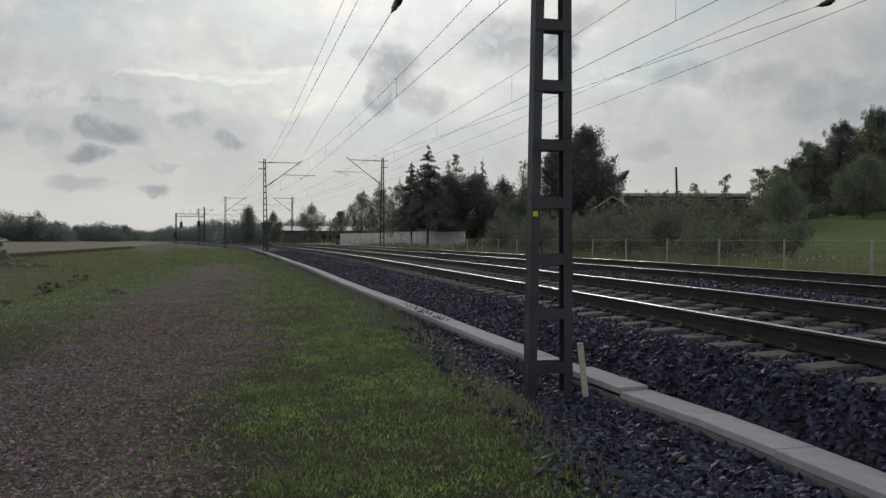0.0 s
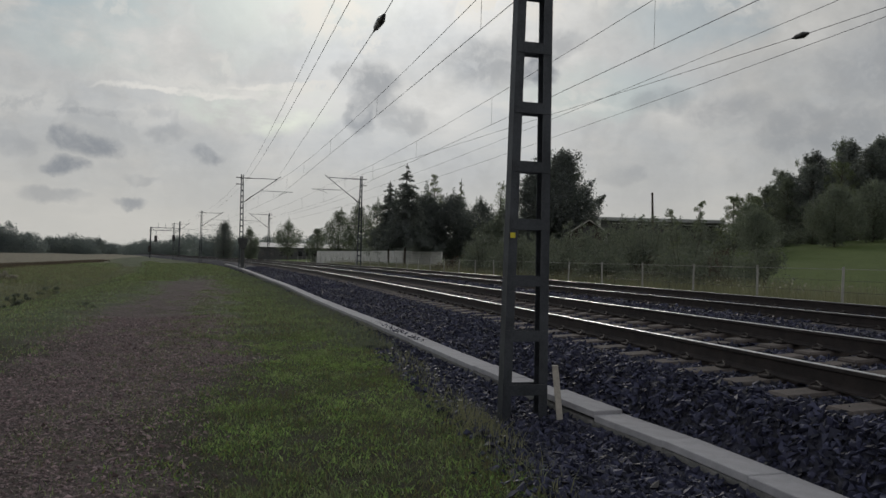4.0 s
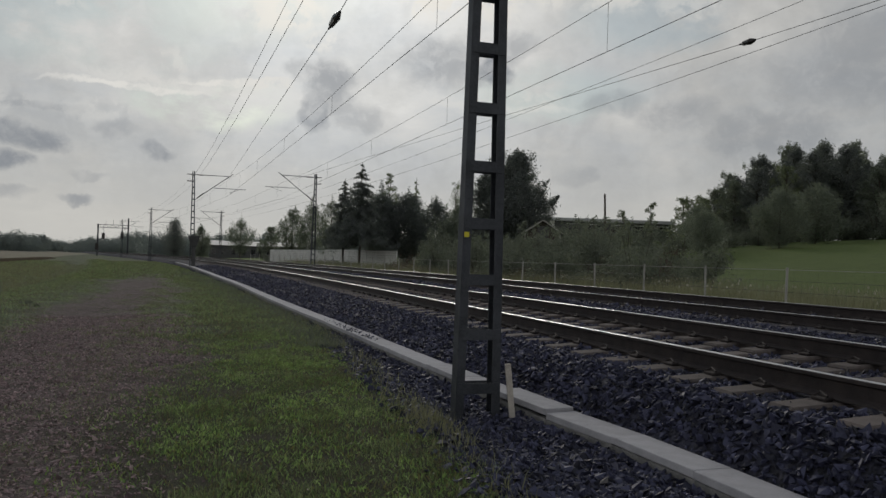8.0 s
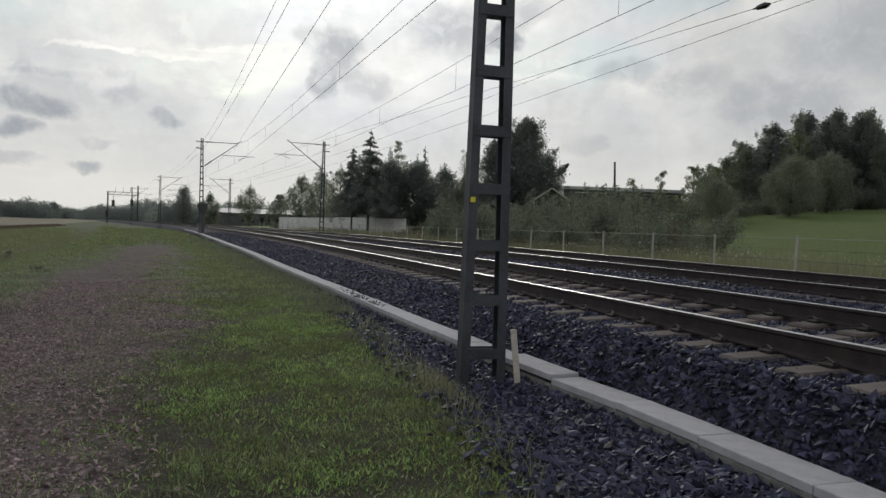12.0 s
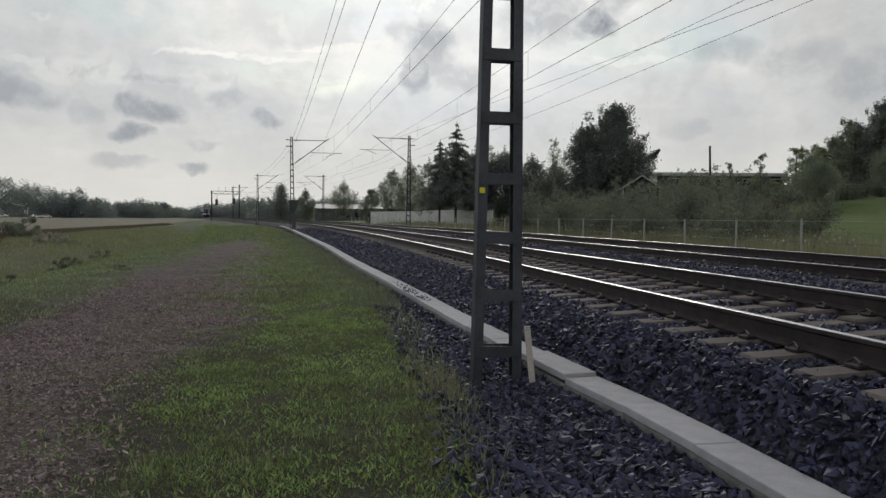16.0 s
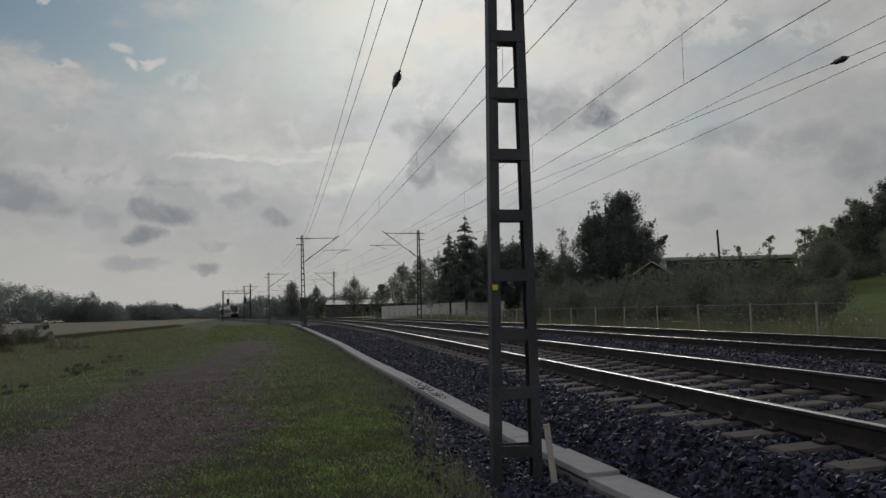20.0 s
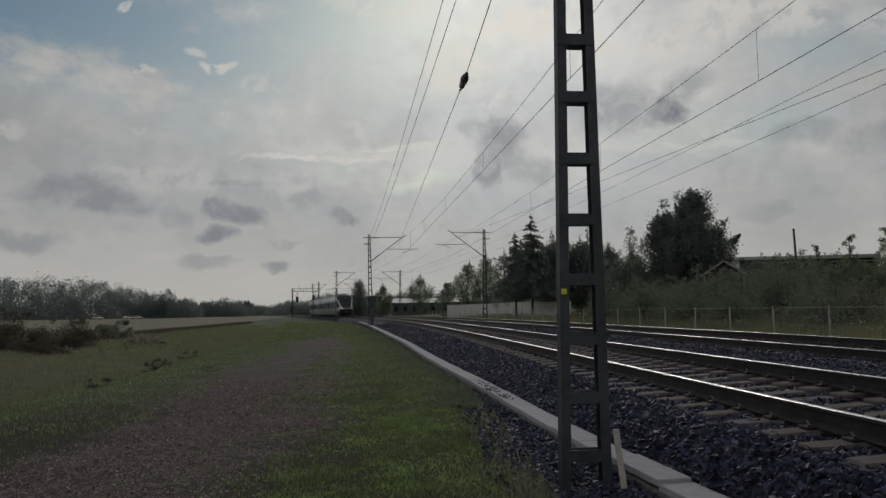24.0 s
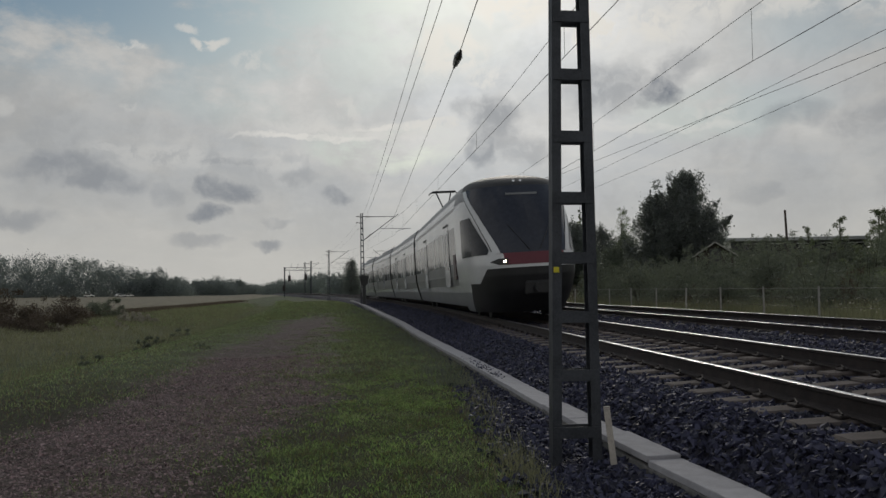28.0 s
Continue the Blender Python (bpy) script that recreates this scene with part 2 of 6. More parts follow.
MAT = {
    "steel_mast": coarse("galvanised steel", (0.032, 0.036, 0.045), (0.068, 0.075, 0.090), 3, 60, 0.6, 0.3, 0.15),
    "rail_side": coarse("rusty rail side", (0.020, 0.016, 0.017), (0.044, 0.034, 0.033), 6, 90, 0.75, 0.2, 0.3),
    "rail_head": coarse("polished rail head", (0.46, 0.46, 0.48), (0.58, 0.58, 0.60), 2, 50, 0.30, 1.0, 0.0),
    "sleeper": coarse("weathered concrete sleeper", (0.066, 0.056, 0.054), (0.160, 0.134, 0.126), 5, 60, 0.9, 0, 0.4, each=0.4),
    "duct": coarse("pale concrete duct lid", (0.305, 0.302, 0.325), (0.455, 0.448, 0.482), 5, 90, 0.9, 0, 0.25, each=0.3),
    # trough walls take a darker grey than the lids
    "duct_side": coarse("darker concrete trough", (0.14, 0.14, 0.14), (0.26, 0.255, 0.25), 5, 70, 0.9, 0, 0.35),
    "stake": coarse("weathered sawn wood", (0.36, 0.33, 0.30), (0.56, 0.52, 0.47), 8, 90, 0.85),
    "wood_pole": coarse("tarred timber pole", (0.05, 0.04, 0.035), (0.11, 0.09, 0.075), 4, 60, 0.85),
    "bark": coarse("bark", (0.035, 0.028, 0.022), (0.10, 0.085, 0.07), 3, 40, 0.95),
    "wire": coarse("copper wire", (0.03, 0.03, 0.03), (0.07, 0.07, 0.065), 3, 60, 0.5, 0.6),
    "insulator": coarse("dark glazed insulator", (0.012, 0.010, 0.010), (0.03, 0.022, 0.02), 3, 60, 0.35),
    "yellow": coarse("yellow plate", (0.62, 0.55, 0.03), (0.75, 0.68, 0.05), 6, 90, 0.5),
    "white_board": coarse("white fence board", (0.50, 0.50, 0.49), (0.72, 0.72, 0.70), 2, 40, 0.7, each=0.3),
    "fence_post": coarse("grey fence post", (0.27, 0.265, 0.25), (0.42, 0.41, 0.39), 4, 60, 0.85, each=0.3),
    "brick_wall": coarse("dark red brick wall", (0.10, 0.055, 0.04), (0.19, 0.11, 0.08), 4, 50, 0.9),
    "dark_wall": coarse("dark painted wall", (0.05, 0.052, 0.056), (0.09, 0.092, 0.096), 2, 30, 0.8),
    "pale_wall": coarse("pale plaster wall", (0.55, 0.55, 0.54), (0.74, 0.74, 0.72), 2, 30, 0.8),
    "roof_metal": coarse("pale sheet metal roof", (0.36, 0.37, 0.385), (0.50, 0.51, 0.525), 1, 20, 0.6, 0.1),
    "roof_dark": coarse("dark roof felt", (0.03, 0.03, 0.032), (0.07, 0.07, 0.072), 2, 30, 0.85),
    # crown and shrub colours run paler and greyer than leaves, standing in for haze
    "crown_dark": leafy("dark conifer foliage", (0.122, 0.134, 0.15), (0.215, 0.234, 0.242), 0.5),
    "crown_mid": leafy("broadleaf foliage", (0.13, 0.147, 0.138), (0.225, 0.252, 0.215), 0.5),
    # haze over the far woods is painted in as paler, bluer leaves
    "hazy_foliage": leafy("far foliage with haze painted in", (0.160, 0.184, 0.216), (0.218, 0.246, 0.284), 0.5),
    "crown_light": leafy("light birch foliage", (0.125, 0.146, 0.108), (0.23, 0.262, 0.176), 0.5),
    "shrub": leafy("shrub foliage", (0.118, 0.132, 0.124), (0.212, 0.235, 0.198), 0.45),
    "rust_shrub": leafy("reddish shrub foliage", (0.075, 0.06, 0.056), (0.15, 0.118, 0.106), 0.4),
    "dry_grass": leafy("tall seeding grass", (0.150, 0.156, 0.106), (0.285, 0.280, 0.200), 0.4),
    "petal": leafy("pale seed heads", (0.26, 0.24, 0.22), (0.52, 0.49, 0.46), 0.3),
    "stone": coarse("crushed granite ballast", (0.0045, 0.005, 0.0095), (0.073, 0.077, 0.138), 3, 30, 0.58, 0, 0.05, island=0.85, **{"Specular IOR Level": 0.26}),
    "path_stone": coarse("reddish path gravel", (0.032, 0.023, 0.025), (0.430, 0.318, 0.328), 3, 30, 0.85, 0, 0.4, island=0.75),
}


def ballast_material():
    m, n = material("ballast bed")
    at = n.add("ShaderNodeTexCoord").outputs["Object"]
    cell = n.add("ShaderNodeTexVoronoi", {"Vector": at, "Scale": 19.0, "Randomness": 1.0})
    tone = n.noise(at, 0.5, 4.0, 0.6)
    edge = n.smooth(cell.outputs["Distance"], 0.05, 0.65, 1.0, 0.0)
    rnd = n.add("ShaderNodeSeparateColor", {0: cell.outputs["Color"]}).outputs[0]
    color = n.mix(n.math("MULTIPLY", rnd, 0.9), (0.006, 0.0065, 0.012), (0.042, 0.044, 0.076))
    color = n.mix(n.math("MULTIPLY", tone, 0.35), color, (0.036, 0.034, 0.048))
    finish(n, color, 0.85, 0.0, n.math("ADD", edge, n.math("MULTIPLY", rnd, 0.5)), 1.0, 0.05)
    return m


def ground_material():
    """Grass, bare gravel where the track of wheels runs, and the dry field, by masks stored on the sheet."""
    m, n = material("ground")
    at = n.add("ShaderNodeTexCoord").outputs["Object"]
    across = n.add("ShaderNodeAttribute", attribute_name="across").outputs["Fac"]
    ahead = n.add("ShaderNodeAttribute", attribute_name="ahead").outputs["Fac"]
    a, b, c = n.noise(at, 0.8, 6.0, 0.6), n.noise(at, 5.0, 6.0, 0.68), n.noise(at, 60.0, 4.0, 0.7)
    ab = n.math("ADD", n.math("MULTIPLY", a, 0.5), n.math("MULTIPLY", b, 0.5))
    wander = n.math("ADD", n.math("MULTIPLY", n.math("SINE", n.math("MULTIPLY", ahead, 0.35)), 0.25), n.math("MULTIPLY", n.math("SINE", n.math("ADD", n.math("MULTIPLY", ahead, 0.9), 1.0)), 0.15))
    off = n.math("ABSOLUTE", n.math("ADD", n.math("ADD", across, 1.85), wander))
    worn = n.math("SUBTRACT", 1.0, n.math("DIVIDE", off, 1.5))
    worn = n.math("ADD", worn, n.math("MULTIPLY", n.math("SUBTRACT", ab, 0.5), 3.2))
    worn = n.math("MULTIPLY", n.smooth(worn, -0.25, 0.45), n.smooth(ahead, 34.0, 66.0, 1.0, 0.0))
    grass = n.ramp(ab, [(0.34, (0.092, 0.076, 0.066)), (0.46, (0.080, 0.086, 0.056)), (0.56, (0.125, 0.160, 0.086)), (0.70, (0.185, 0.235, 0.125))])
    grass = n.mix(n.math("MULTIPLY", c, 0.35), grass, (0.050, 0.062, 0.034))
    # shade between the near blades is painted in as near-black soil, fading farther ahead
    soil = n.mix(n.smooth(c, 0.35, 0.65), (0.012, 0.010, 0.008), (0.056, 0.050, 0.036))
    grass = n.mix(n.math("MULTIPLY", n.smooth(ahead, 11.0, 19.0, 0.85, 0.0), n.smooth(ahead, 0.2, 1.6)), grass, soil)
    cell = n.add("ShaderNodeTexVoronoi", {"Vector": at, "Scale": 42.0})
    rnd = n.add("ShaderNodeSeparateColor", {0: cell.outputs["Color"]}).outputs[0]
    gravel = n.mix(n.math("MULTIPLY", rnd, rnd), (0.026, 0.020, 0.022), (0.310, 0.238, 0.246))
    gravel = n.mix(n.smooth(b, 0.40, 0.60, 0.75, 0.0), gravel, (0.062, 0.054, 0.040))
    gravel = n.mix(n.smooth(a, 0.42, 0.62, 0.0, 0.3), gravel, (0.180, 0.146, 0.146))
    field = n.add("ShaderNodeAttribute", attribute_name="field").outputs["Fac"]
    dry = n.ramp(ab, [(0.35, (0.080, 0.082, 0.050)), (0.5, (0.130, 0.130, 0.074)), (0.65, (0.190, 0.182, 0.108))])
    straw = n.ramp(a, [(0.35, (0.150, 0.138, 0.104)), (0.5, (0.205, 0.188, 0.142)), (0.65, (0.260, 0.238, 0.180))])
    mown = n.ramp(ab, [(0.35, (0.078, 0.112, 0.034)), (0.65, (0.120, 0.160, 0.050))])
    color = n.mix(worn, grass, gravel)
    color = n.mix(n.smooth(n.math("ADD", across, n.math("MULTIPLY", ab, 6.0)), -13.0, -5.0, 0.75, 0.0), color, dry)
    color = n.mix(n.smooth(field, 0.5, 4.0), color, straw)
    color = n.mix(n.smooth(across, 23.0, 30.0), color, mown)
    finish(n, color, 0.92, 0.0, n.math("ADD", c, n.math("MULTIPLY", cell.outputs["Distance"], 0.6)), 0.8, 0.03, **{"Specular IOR Level": 0.2})
    return m


def grass_material(name="grass blades", tint=(1.0, 1.0, 1.0)):
    """Blades whose colour drifts from bare brown to dark green to yellow green in patches."""
    m, n = material(name)
    at = n.add("ShaderNodeTexCoord").outputs["Object"]
    rnd = n.add("ShaderNodeNewGeometry").outputs["Random Per Island"]
    a, b = n.noise(at, 0.9, 4.0, 0.6), n.noise(at, 4.5, 5.0, 0.65)
    fac = n.math("ADD", n.math("MULTIPLY", a, 0.38), n.math("ADD", n.math("MULTIPLY", b, 0.34), n.math("MULTIPLY", rnd, 0.28)))
    fac = n.math("ADD", n.math("MULTIPLY", n.math("SUBTRACT", fac, 0.5), 1.75), 0.5)
    color = n.ramp(fac, [(0.28, (0.150, 0.125, 0.100)), (0.38, (0.088, 0.112, 0.078)), (0.50, (0.160, 0.225, 0.118)), (0.62, (0.285, 0.365, 0.185)), (0.80, (0.430, 0.480, 0.290))])
    color = n.mix(1.0, n.mix(n.smooth(rnd, 0.86, 0.95), color, (0.200, 0.165, 0.100)), tint, "MULTIPLY")
    diffuse = n.add("ShaderNodeBsdfPrincipled", {"Base Color": color, "Roughness": 0.55, "Specular IOR Level": 0.3})
    thin = n.add("ShaderNodeBsdfTranslucent", {0: n.mix(1.0, color, (1.15, 1.2, 0.8), "MULTIPLY")})
    both = n.add("ShaderNodeMixShader", {0: 0.36, 1: diffuse.outputs[0], 2: thin.outputs[0]})
    n.tree.links.new(both.outputs[0], n.add("ShaderNodeOutputMaterial").inputs[0])
    return m


MAT["grass"] = grass_material()
MAT["weed"] = grass_material("clover leaves", (1.05, 1.2, 0.85))
MAT["ballast"] = ballast_material()
MAT["ground"] = ground_material()

# ---- helpers for meshes ----


def thing(name, m=None, label="", category="", group="", kind=""):
    ob = new(name)
    ob.empty_display_size = 0.2
    if m is not None:
        ob.matrix_world = m
    return tagged(ob, label, category, group, kind)


def mesh_of(name, bm, mat, smooth=False):
    me = bpy.data.meshes.new(name)
    bm.to_mesh(me)
    bm.free()
    me.materials.append(MAT[mat] if isinstance(mat, str) else mat)
    if smooth:
        me.polygons.foreach_set("use_smooth", [True] * len(me.polygons))
    return me


def part(name, bm, mat, parent, label="", m=None, smooth=False):
    me = bm if isinstance(bm, bpy.types.Mesh) else mesh_of(name, bm, mat, smooth)
    ob = new(name, me)
    ob.parent = parent
    if m is not None:
        ob.matrix_basis = m
    if label:
        ob["label"] = label
    return ob


def single(name, bm, mat, m=None, label="", category="", group="", kind="", smooth=False):
    me = bm if isinstance(bm, bpy.types.Mesh) else mesh_of(name, bm, mat, smooth)
    ob = new(name, me)
    if m is not None:
        ob.matrix_world = m
    return tagged(ob, label, category, group, kind)


def box(lo, hi, bevel=0.0, bm=None):
    bm = bm or bmesh.new()
    size = [h - l for l, h in zip(lo, hi)]
    mid = [(h + l) / 2 for l, h in zip(lo, hi)]
    got = bmesh.ops.create_cube(bm, size=1.0, matrix=Matrix.Translation(mid) @ Matrix.Diagonal((*size, 1)))
    if bevel:
        edges = {e for v in got["verts"] for e in v.link_edges}
        bmesh.ops.bevel(bm, geom=list(edges), offset=bevel, segments=1, affect="EDGES")
    return bm


def rod(a, b, r, r2=None, sides=8, bm=None):
    """A round bar from a to b."""
    bm = bm or bmesh.new()
    a, b = Vector(a), Vector(b)
    way = b - a
    m = Matrix.Translation((a + b) / 2) @ way.to_track_quat("Z", "Y").to_matrix().to_4x4()
    bmesh.ops.create_cone(bm, cap_ends=True, segments=sides, radius1=r, radius2=r if r2 is None else r2, depth=way.length, matrix=m)
    return bm


def beam(a, b, w, h, bm=None):
    """A square bar from a to b."""
    bm = bm or bmesh.new()
    a, b = Vector(a), Vector(b)
    way = b - a
    m = Matrix.Translation((a + b) / 2) @ way.to_track_quat("Z", "Y").to_matrix().to_4x4() @ Matrix.Diagonal((w, h, way.length, 1))
    bmesh.ops.create_cube(bm, size=1.0, matrix=m)
    return bm


def sweep(points, r, sides=5):
    """A thin tube along points."""
    pts = [Vector(p) for p in points]
    verts, faces = [], []
    for i, p in enumerate(pts):
        way = (pts[min(i + 1, len(pts) - 1)] - pts[max(i - 1, 0)]).normalized()
        side = way.cross(Vector((0, 0, 1)))
        side = side.normalized() if side.length > 1e-4 else Vector((1, 0, 0))
        top = side.cross(way)
        for k in range(sides):
            a = 2 * PI * k / sides
            verts.append(p + (side * math.cos(a) + top * math.sin(a)) * r)
    for i in range(len(pts) - 1):
        for k in range(sides):
            q = (k + 1) % sides
            faces.append((i * sides + k, i * sides + q, (i + 1) * sides + q, (i + 1) * sides + k))
    me = bpy.data.meshes.new("tube")
    me.from_pydata(verts, [], faces)
    return me


def raw_mesh(name, verts, faces, mat, smooth=False):
    """A mesh from numpy arrays of corners and of faces that all have the same number of corners."""
    me = bpy.data.meshes.new(name)
    verts, faces = np.asarray(verts, np.float32), np.asarray(faces, np.int32)
    k = faces.shape[1]
    me.vertices.add(len(verts))
    me.vertices.foreach_set("co", verts.ravel())
    me.loops.add(faces.size)
    me.loops.foreach_set("vertex_index", faces.ravel())
    me.polygons.add(len(faces))
    me.polygons.foreach_set("loop_start", np.arange(0, faces.size, k, dtype=np.int32))
    me.polygons.foreach_set("loop_total", np.full(len(faces), k, np.int32))
    me.polygons.foreach_set("use_smooth", np.full(len(faces), smooth))
    me.update(calc_edges=True)
    me.materials.append(MAT[mat] if isinstance(mat, str) else mat)
    return me


# ---- the line: s metres along it, c metres to its right ----
STEP = 1.0
LINE_S = np.arange(-60.0, 1400.0, STEP)
BEND = np.where(LINE_S < 5, 0, np.where(LINE_S < 65, 0.00152 * np.clip((LINE_S - 5) / 30, 0, 1), np.where(LINE_S < 165, 0.00092, 0.0)))
LINE_H = 0.229 + (np.cumsum(BEND) - BEND) * STEP
LINE_X = -np.cumsum(np.sin(LINE_H)) * STEP
LINE_Y = np.cumsum(np.cos(LINE_H)) * STEP
LINE_X -= np.interp(0, LINE_S, LINE_X)
LINE_Y -= np.interp(0, LINE_S, LINE_Y)


def line(s):
    return np.interp(s, LINE_S, LINE_X), np.interp(s, LINE_S, LINE_Y), np.interp(s, LINE_S, LINE_H)


def spot(s, c, z=0.0):
    x, y, h = line(s)
    return Vector((float(x + c * np.cos(h)), float(y + c * np.sin(h)), z))


def along(s, c, z=0.0):
    """A pose on the line: y ahead along it, x to its right."""
    p = spot(s, c, z)
    return pose(p.x, p.y, p.z, 0, 0, math.degrees(float(line(s)[2])))


def to_line(x, y):
    """s and c of places on the plan, for arrays."""
    x, y = np.asarray(x, float), np.asarray(y, float)
    s = np.clip(y / 0.95, -59, 1390)
    for _ in range(12):
        px, py, h = line(s)
        s = np.clip(s + (-(x - px) * np.sin(h) + (y - py) * np.cos(h)) * 0.8, -59, 1390)
    px, py, h = line(s)
    return s, (x - px) * np.cos(h) + (y - py) * np.sin(h)


TRACK_1, TRACK_2, GAUGE = 5.158, 9.92, 1.595
RAIL_1, RAIL_2, CANT = 0.77, 0.853, 0.085


def bumps(x, y, scale, amount):
    return amount * (np.sin(x / scale * 1.9 + 1.3) * np.sin(y / scale * 1.3 + 0.4) + 0.6 * np.sin(x / scale * 4.1 + y / scale * 2.7))


def ramp_to(v, a, b):
    t = np.clip((v - a) / (b - a), 0, 1)
    return t * t * (3 - 2 * t)


DITCH_A, DITCH_B = Vector((-38.0, 56.0)), Vector((-68.0, 166.0))


def ditch_offset(x, y):
    """How far a place lies beyond the ditch that divides the verge from the field."""
    way = (DITCH_B - DITCH_A).normalized()
    return -(np.asarray(x) - DITCH_A.x) * way.y + (np.asarray(y) - DITCH_A.y) * way.x


def ground_height(x, y):
    s, c = to_line(x, y)
    z = -0.06 * ramp_to(-c, 0.5, 3) + 0.02 * ramp_to(c, 0.3, 2)
    z = z - 0.55 * ramp_to(-c, 4.5, 9.0) + 0.25 * ramp_to(-c, 12, 40)
    z = z + 0.02 * ramp_to(c, 0, 2) + 0.28 * ramp_to(c, 12.5, 14.5)
    e = bed_edge(s)
    z = z - 0.25 * ramp_to(c, e + 0.02, e + 0.5) * (1 - ramp_to(c, 11.5, 12.5))
    rise = ramp_to(c, 18, 75) * ramp_to(s, -40, 5) * (1 - ramp_to(s, 60, 120) * 0.65)
    z = z + 5.0 * rise * (1 + 0.5 * ramp_to(c, 60, 140))
    z = z + bumps(x, y, 2.2, 0.018) * (1 - ramp_to(c, 1.5, 2.2)) + bumps(x, y, 17.0, 0.06) * ramp_to(np.abs(c), 12, 40)
    return z


def ground_z(x, y):
    return float(ground_height(np.array([x]), np.array([y]))[0])


def spaced(near, step, growth, far):
    out, v, d = [near], near, step
    while v < far:
        v += d
        d *= growth
        out.append(v)
    return out


def make_ground():
    fine_x = list(np.arange(-9, 5, 0.16))
    xs = [-v for v in spaced(9.2, 0.2, 1.13, 2600)][::-1] + fine_x + spaced(5.1, 0.25, 1.13, 2600)
    ys = [-v for v in spaced(3.2, 0.4, 1.3, 900)][::-1] + list(np.arange(-3, 22, 0.16)) + spaced(22.2, 0.2, 1.035, 2800)
    gx, gy = np.meshgrid(np.array(xs), np.array(ys))
    x, y = gx.ravel(), gy.ravel()
    z = ground_height(x, y)
    w, h = len(xs), len(ys)
    i = (np.arange(h - 1)[:, None] * w + np.arange(w - 1)[None, :]).ravel()
    me = raw_mesh("ground", np.c_[x, y, z], np.c_[i, i + 1, i + w + 1, i + w], "ground", True)
    s, c = to_line(x, y)
    for name, values in (("across", c), ("ahead", s), ("field", ditch_offset(x, y))):
        me.attributes.new(name, "FLOAT", "POINT").data.foreach_set("value", values.astype(np.float32))
    tagged(new("ground", me), "uneven grassy ground with a worn reddish gravel path", "ground", kind="structure")


BED = [(3.75, 0.528), (3.95, 0.530), (4.3, 0.545), (6.0, 0.622), (6.6, 0.665), (7.6, 0.60), (8.6, 0.655), (9.2, 0.67), (10.8, 0.75), (11.35, 0.745), (12.2, 0.48), (13.0, 0.20), (13.6, -0.1)]
DUCT_S = [-6, 0, 2, 3.4, 4.2, 4.9, 5.4, 5.8, 6.35, 6.95, 9.2, 10.4, 12.6, 15.5, 17.3, 19.7, 22.9, 28.5, 35, 40, 47, 58, 70, 97]
DUCT_C = [3.28, 3.27, 3.26, 3.25, 3.245, 3.22, 3.2, 3.14, 3.08, 3.05, 2.9, 2.84, 2.77, 2.66, 2.57, 2.46, 2.34, 2.22, 2.14, 2.02, 1.93, 1.88, 2.04, 2.75]


def duct_line(s):
    return np.interp(s, DUCT_S, DUCT_C)


def duct_top(s):
    return np.interp(s, [0, 6, 10, 30, 47, 58, 70, 97], [0.17, 0.17, 0.20, 0.25, 0.27, 0.31, 0.36, 0.36])


def bed_edge(s):
    return np.interp(s, [0, 3.97, 5.2, 6.3, 8, 9.6, 12, 13.5, 16, 20, 30, 50, 75, 100], [1.5, 1.80, 1.92, 1.96, 2.09, 2.21, 2.28, 2.42, 2.40, 2.22, 1.97, 1.68, 1.85, 2.4])


def bed_height(s, c):
    """The ballast's surface: from the grass's edge to the duct, up the shoulder, and across both tracks."""
    s, c = np.asarray(s, float), np.asarray(c, float)
    e, d, top = bed_edge(s), duct_line(s), duct_top(s)
    z = np.interp(c, [b[0] for b in BED], [b[1] for b in BED])
    f0 = np.clip((c - e) / np.maximum(d - 0.16 - e, 0.05), 0, 1)
    low = 0.03 + (top - 0.15) * f0 - 0.05 * np.sin(PI * f0 ** 0.7) * ramp_to(s, 2.5, 5) * (1 - ramp_to(s, 8, 14))
    low = np.where(c < e, 0.03 - 0.8 * (e - c), low)
    f = np.clip((c - d - 0.16) / (3.75 - d - 0.16), 0, 1)
    rise = (top - 0.03) * (1 - f) + 0.528 * f + 0.05 * np.sin(PI * f)
    return np.where(c < d - 0.16, low, np.where(c < d + 0.16, top - 0.12, np.where(c < 3.75, rise, z)))


def make_bed():
    ss = np.concatenate([np.arange(-14, 40, 0.4), np.arange(40, 200, 2.0), np.arange(200, 1390, 10.0)])
    cs = np.concatenate([np.arange(1.02, 7.0, 0.12), np.arange(7.0, 13.61, 0.3)])
    gs, gc = np.meshgrid(ss, cs, indexing="ij")
    s, c = gs.ravel(), gc.ravel()
    px, py, h = line(s)
    x, y = px + c * np.cos(h), py + c * np.sin(h)
    z = bed_height(s, c) + 0.012 * np.sin(s * 7.3 + c * 3.1) * np.sin(c * 9.7 + s * 2.2)
    w = len(cs)
    i = (np.arange(len(ss) - 1)[:, None] * w + np.arange(w - 1)[None, :]).ravel()
    me = raw_mesh("ballast_bed", np.c_[x, y, z], np.c_[i, i + w, i + w + 1, i + 1], "ballast", True)
    tagged(new("ballast_bed", me), "dark crushed stone ballast under two railway tracks", "ballast", kind="structure")


make_ground()
make_bed()

# ---- tracks ----


def rail_profile(top):
    half = [(0.0, 0.0), (0.027, -0.0005), (0.032, -0.003), (0.036, -0.010), (0.036, -0.032), (0.010, -0.046), (0.008, -0.135), (0.030, -0.150), (0.074, -0.162), (0.074, -0.172)]
    right = [(x, top + z) for x, z in half]
    return right + [(-x, z) for x, z in right[:0:-1]]


